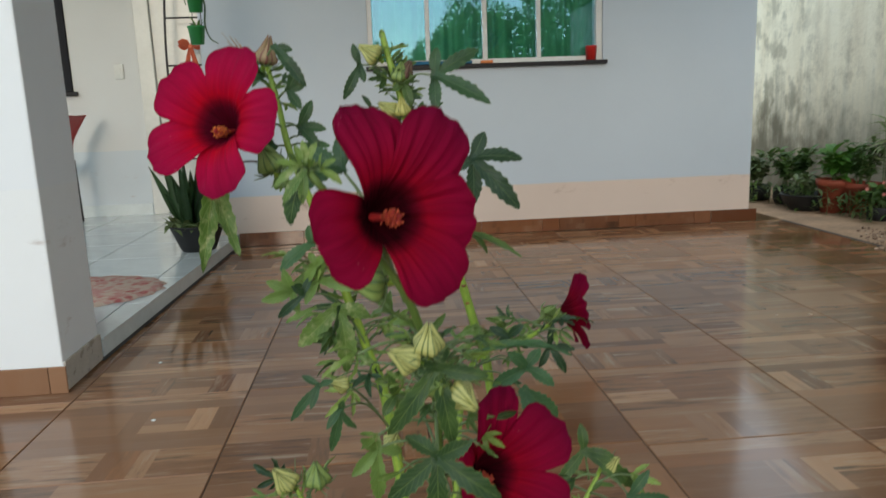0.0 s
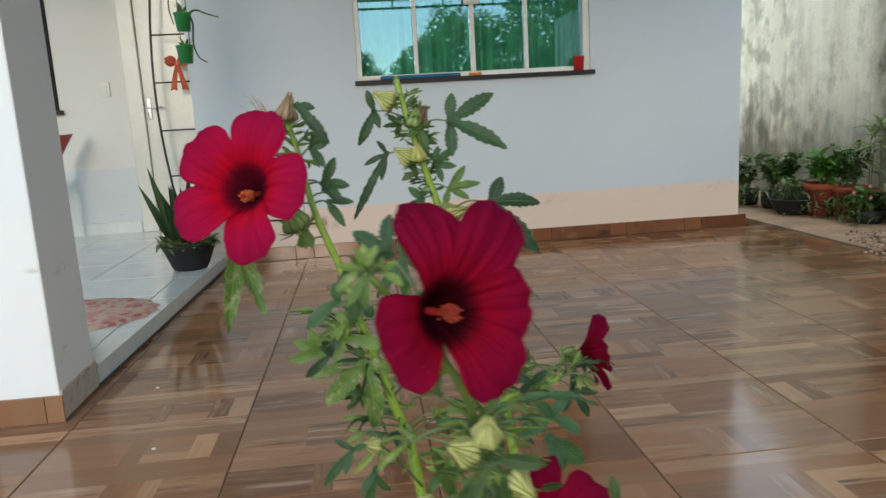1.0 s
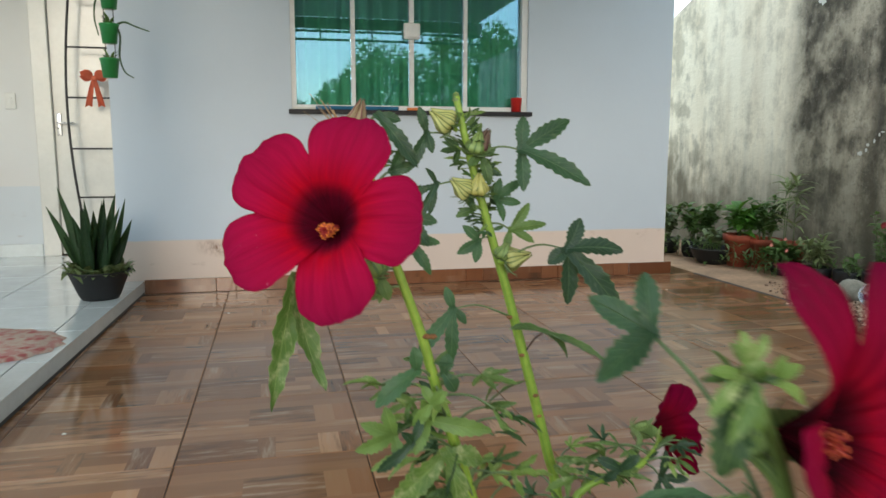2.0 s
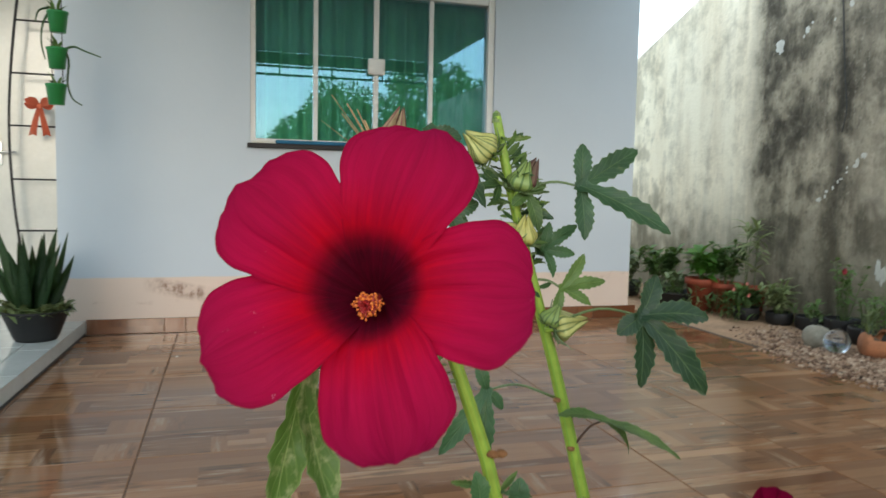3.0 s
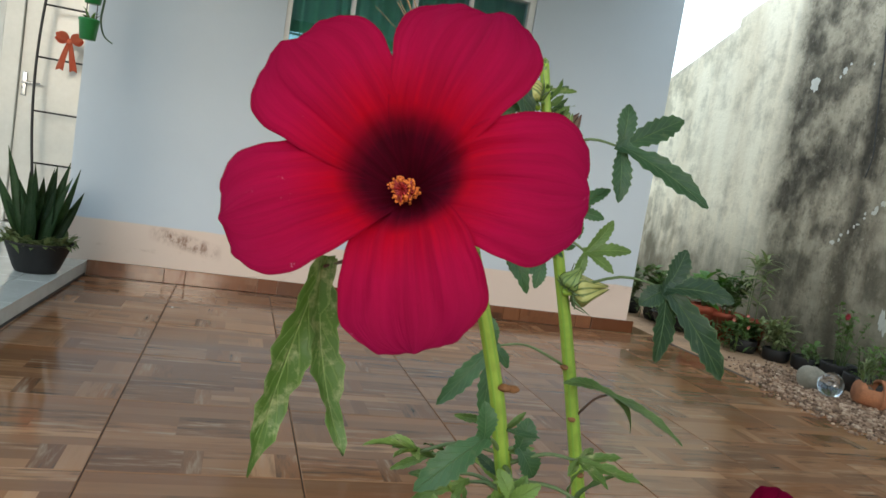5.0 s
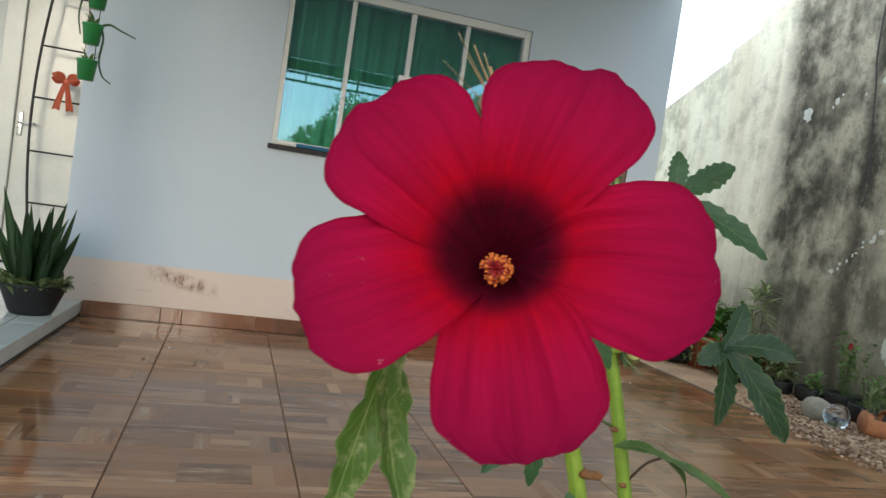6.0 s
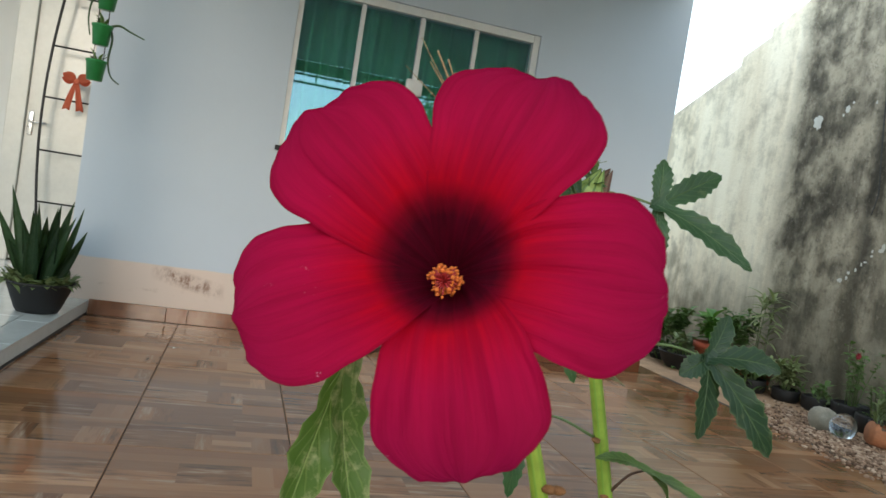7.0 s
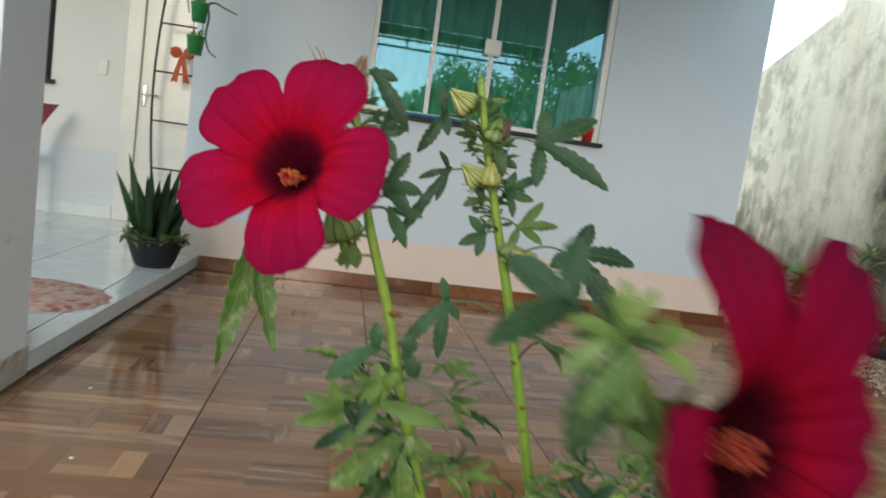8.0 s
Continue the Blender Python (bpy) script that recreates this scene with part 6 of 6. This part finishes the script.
potted((3.44, 2.82, -0.006), "bag", 0.13, 0.15, M_BLACKPOT, M_SHRUB, (200, 0.18, 0.24, 0.07, 0.016, 12), "dark leafy plant in a black nursery bag", 14)
potted((3.40, 3.58, -0.006), "bag", 0.10, 0.13, M_BLACKPOT, M_SHRUB_BRIGHT, (60, 0.07, 0.22, 0.05, 0.009, 6), "upright light green plant in a black nursery bag", 15)


def weed(at, r, mat, label, wide=0.06, tall=0.10):
    w = thing("weed", at, label, "weed", "weeds along the boundary wall")
    b = bmesh.new()
    for i in range(34):
        a, h = r.uniform(0, 6.28), r.uniform(0.0, tall)
        q = Vector((wide * 0.8 * r.uniform(-1, 1), wide * r.uniform(-1, 1), h))
        add_blade(b, q, q + Vector((wide * math.cos(a), wide * math.sin(a), r.uniform(-0.02, 0.06))), r.uniform(0.005, 0.012), (0, 0, 1), 0.25, 4, 0.2)
    part("leaves", b, mat, w)
    part("stem", tube([(0, 0, 0), (0.005, 0.0, tall * 0.5), (0.0, 0.01, tall * 1.1)], 0.003, 0.0015, 5, 3), M_STEM_DARK, w)


rwd = random.Random(51)
for k in range(16):
    wy = 3.05 + 0.168 * k + rwd.uniform(-0.06, 0.06)
    wx = 3.58 - 0.40 * max(0.0, (wy - 4.3) / 1.5) - rwd.uniform(0.0, 0.16)
    weed((wx, wy, -0.006), rwd, M_SHRUB if k % 3 else M_SHRUB_GREY, "low green weed growing at the foot of the boundary wall")
for k in range(9):
    wy = 4.46 + 0.15 * k + rwd.uniform(-0.03, 0.03)
    weed((3.20 - 0.16 * (wy - 4.6) + rwd.uniform(-0.05, 0.05), wy, -0.006), rwd, M_SHRUB_GREY if k % 2 else M_SHRUB, "drooping pale green weed in front of the clay pots", 0.075, 0.16)
clay = thing("clay_pot", (3.185, 3.43, 0.076), "broken orange clay pot on its side holding a seedling", "flower pot")
bm = lathe([(0, 0), (0.070, 0.0), (0.074, 0.006), (0.079, 0.035), (0.084, 0.065), (0.089, 0.095), (0.094, 0.125), (0.108, 0.125), (0.110, 0.132), (0.110, 0.160), (0.106, 0.165), (0.096, 0.163), (0.088, 0.12), (0.081, 0.09), (0.075, 0.06), (0.070, 0.035), (0.066, 0.014), (0, 0.012)], 40)
gone = [v for v in bm.verts if v.co.x < -0.040 - 0.022 * abs(v.co.z - 0.075) / 0.04 + 0.006 * math.sin(90 * v.co.y) and 0.03 < v.co.z < 0.124]
bmesh.ops.delete(bm, geom=gone, context='VERTS')
body = part("body", bm, M_CLAY, clay)
body.matrix_basis = pose(-0.07, 0.0, -0.004, 0, 96, -22) @ Matrix.Scale(0.80, 4)
soil = bmesh.new()
for v in bmesh.ops.create_icosphere(soil, subdivisions=2, radius=1.0)["verts"]:
    v.co = Vector((v.co.x * 0.046, v.co.y * 0.046, v.co.z * 0.034)) * (1 + 0.12 * noise.noise(v.co * 3))
part("soil", soil, M_SOIL, clay).location = (-0.012, 0.0, -0.006)
rs = random.Random(21)
for k in range(4):
    bx = -0.03 + 0.02 * k
    topz = 0.07 + rs.uniform(0.06, 0.17)
    part("stem", tube([(bx, 0, 0.03), (bx + rs.uniform(-0.02, 0.02), 0.01, topz * 0.6), (bx + rs.uniform(-0.05, 0.05), 0.02, topz)], 0.003, 0.0015, 5, 3), M_STEM_DARK, clay)
    bm = bmesh.new()
    for i in range(16):
        a, h = rs.uniform(0, 6.28), rs.uniform(0.3, 1.0)
        c = Vector((bx, 0.01, topz * h))
        add_blade(bm, c, c + Vector((0.045 * math.cos(a), 0.045 * math.sin(a), rs.uniform(0.01, 0.05))), 0.006, (0, 0, 1), 0.2, 4, 0.2)
    part("foliage", bm, M_SHRUB_GREY, clay)


def blossom(at, rad, mat, label):
    t = thing("blossom", at, label, "flower", "flowers along the boundary wall")
    for k in range(6):
        a = 2 * math.pi * k / 6
        b = add_blade(bmesh.new(), (0, 0, 0), (rad * math.cos(a), -0.4 * rad, rad * math.sin(a)), rad * 0.42, (0, -1, 0.2), 0.1, 4)
        part("petal", b, mat, t)
    part("stalk", tube([(0, 0.005, 0), (0.01, 0.01, -0.06), (0.015, 0.02, -0.14)], 0.002, 0.002, 5, 3), M_STEM_DARK, t)


for q in ((3.20, 4.58, 0.20), (3.26, 4.50, 0.17), (3.34, 4.62, 0.23)):
    blossom(q, 0.015, M_PINK, "small pink blossom over a low potted plant")
blossom((3.42, 3.88, 0.40), 0.024, M_WINE, "small wine-red bloom on the rose bush")


def stone(at, size, mat, label, seed, name="stone"):
    r = random.Random(seed)
    b = bmesh.new()
    bmesh.ops.create_icosphere(b, subdivisions=3, radius=1.0)
    off = Vector((r.uniform(0, 9), r.uniform(0, 9), r.uniform(0, 9)))
    for v in b.verts:
        q = 1 + 0.16 * noise.noise(v.co * 1.3 + off)
        v.co = Vector((v.co.x * size[0], v.co.y * size[1], max(-0.75, v.co.z) * size[2])) * q
    ob = tagged(part(name, b, mat), label, name)
    ob.location = (at[0], at[1], at[2] + size[2] * 0.70)
    return ob


stone((3.08, 3.70, -0.006), (0.075, 0.075, 0.075), M_GREYCLAY, "rounded grey cement lump at the edge of the gravel", 1)
bm = bmesh.new()
bmesh.ops.create_uvsphere(bm, u_segments=28, v_segments=16, radius=0.068)
for v in bm.verts:
    v.co *= 1 + 0.02 * math.sin(9 * v.co.x / 0.07) * math.sin(8 * v.co.z / 0.07)
tagged(part("glass_ball", bm, M_BALL), "clear cut-glass ball on the gravel beside a clay pot", "glass ball").location = (3.06, 3.54, 0.060)

# gravel strip
rg = random.Random(9)
verts, faces = [], []
ico = bmesh.new()
bmesh.ops.create_icosphere(ico, subdivisions=1, radius=1.0)
ico.verts.ensure_lookup_table()
iv, iface = [v.co.copy() for v in ico.verts], [[v.index for v in f.verts] for f in ico.faces]
ico.free()
for i in range(4200):
    y = rg.triangular(2.2, 4.35, 2.9)
    x = rg.triangular(2.56 + 0.38 * max(0.0, y - 3.4), 3.42, 3.04) + 0.05 * math.sin(3.1 * y)
    s = rg.uniform(0.004, 0.0125)
    sc = Vector((s * rg.uniform(0.7, 1.4), s * rg.uniform(0.7, 1.4), s * rg.uniform(0.5, 0.9)))
    k = len(verts)
    rz = Matrix.Rotation(rg.uniform(0, 6.28), 3, 'Z')
    base_z = 0.0 if x < PATIO_X1 else -0.004
    for c in iv:
        q = rz @ Vector((c.x * sc.x, c.y * sc.y, c.z * sc.z)) * rg.uniform(0.85, 1.15)
        verts.append((x + q.x, y + q.y, base_z + s * 0.35 + q.z))
    faces.extend([[k + j for j in f] for f in iface])
me = bpy.data.meshes.new("gravel")
me.from_pydata(verts, [], faces)


def gravel_material():
    g = Graph("mixed_gravel")
    rnd = g.n("NewGeometry").outputs["Random Per Island"]
    col = g.ramp(rnd, [(0.0, (0.10, 0.060, 0.042)), (0.35, (0.25, 0.160, 0.112)), (0.75, (0.38, 0.255, 0.182)), (1.0, (0.54, 0.41, 0.31))])
    return g.done(g.bsdf(col, 0.9, 0.0, g.bump(g.noise(g.pos(), 90, 4.0), 0.4, 0.003), 0.25))


me.materials.append(gravel_material())
tagged(new("gravel", me), "strip of mixed tan gravel along the tiled patio", "gravel", kind="stuff")
for q in ((1.50, 2.64, 0.02), (1.62, 2.62, 0.03), (-0.36, 4.12, 0.02), (-0.74, 2.54, 0.022), (-0.62, 2.05, 0.02), (2.2, 4.2, 0.03)):
    stone((q[0], q[1], -0.002), (q[2] * 0.3, q[2] * 0.22, q[2] * 0.16), M_LIME if q[0] < 1 else M_GRAVEL, "tiny crumb of mortar on the patio tiles", int(q[1] * 100), "crumb")


# ---------- trees beyond the open side ----------
def tree(at, high, spread, seed, clumps=46):
    r = random.Random(seed)
    t = thing("tree", at, "broad leafy tree across the road, green crown in sunlight", "tree", "trees beyond the patio")
    b = add_tube(bmesh.new(), [(0, 0, -0.05), (0.1, 0, high * 0.25), (0.0, 0.1, high * 0.55)], 0.05 * high, 0.025 * high, 10, 5)
    limbs = []
    for k in range(7):
        a = 6.28 * k / 7 + r.uniform(-0.3, 0.3)
        e = Vector((spread * 0.6 * math.cos(a), spread * 0.6 * math.sin(a), high * r.uniform(0.6, 0.85)))
        s0 = Vector((0.05, 0.05, high * r.uniform(0.3, 0.55)))
        add_tube(b, [s0, s0.lerp(e, 0.5) + Vector((0, 0, 0.06 * high)), e], 0.016 * high, 0.005 * high, 7, 4)
    part("trunk", b, M_BARK, t)
    vs, fs = [], []
    for k in range(clumps):
        a, q = r.uniform(0, 6.28), math.sqrt(r.random())
        c = Vector((spread * q * math.cos(a), spread * q * math.sin(a), high * (0.30 + 0.66 * r.random() * math.sqrt(max(0.05, 1 - q * q * 0.8)))))
        rad = spread * r.uniform(0.20, 0.34)
        for i in range(420):
            d = Vector((r.gauss(0, 1), r.gauss(0, 1), r.gauss(0, 1))).normalized()
            p = c + d * rad * r.uniform(0.55, 1.05)
            ax = Vector((r.gauss(0, 1), r.gauss(0, 1), r.gauss(0, 0.6))).normalized()
            sd = ax.cross(d + Vector((0, 0, 0.4))).normalized()
            ln = high * r.uniform(0.010, 0.021)
            o = len(vs)
            vs.extend([p - ax * ln, p + sd * ln * 0.55, p + ax * ln, p - sd * ln * 0.55])
            fs.append((o, o + 1, o + 2, o + 3))
    mesh = bpy.data.meshes.new("crown")
    mesh.from_pydata([tuple(v) for v in vs], [], fs)
    mesh.uv_layers.new(name="UVMap")
    mesh.materials.append(M_TREE_LEAF)
    new("crown", mesh).parent = t


tree((2.9, -12.0, -0.06), 3.9, 1.75, 2, 56)
tree((0.2, -13.5, -0.06), 3.0, 1.3, 1, 40)
tree((6.0, -11.5, -0.06), 4.7, 2.1, 4, 30)
tree((-16.5, -10.5, -0.06), 3.6, 1.8, 3, 40)
tree((-20.0, -13.0, -0.06), 4.0, 2.4, 5, 40)
tree((11.0, -13.0, -0.06), 5.0, 2.4, 6, 40)
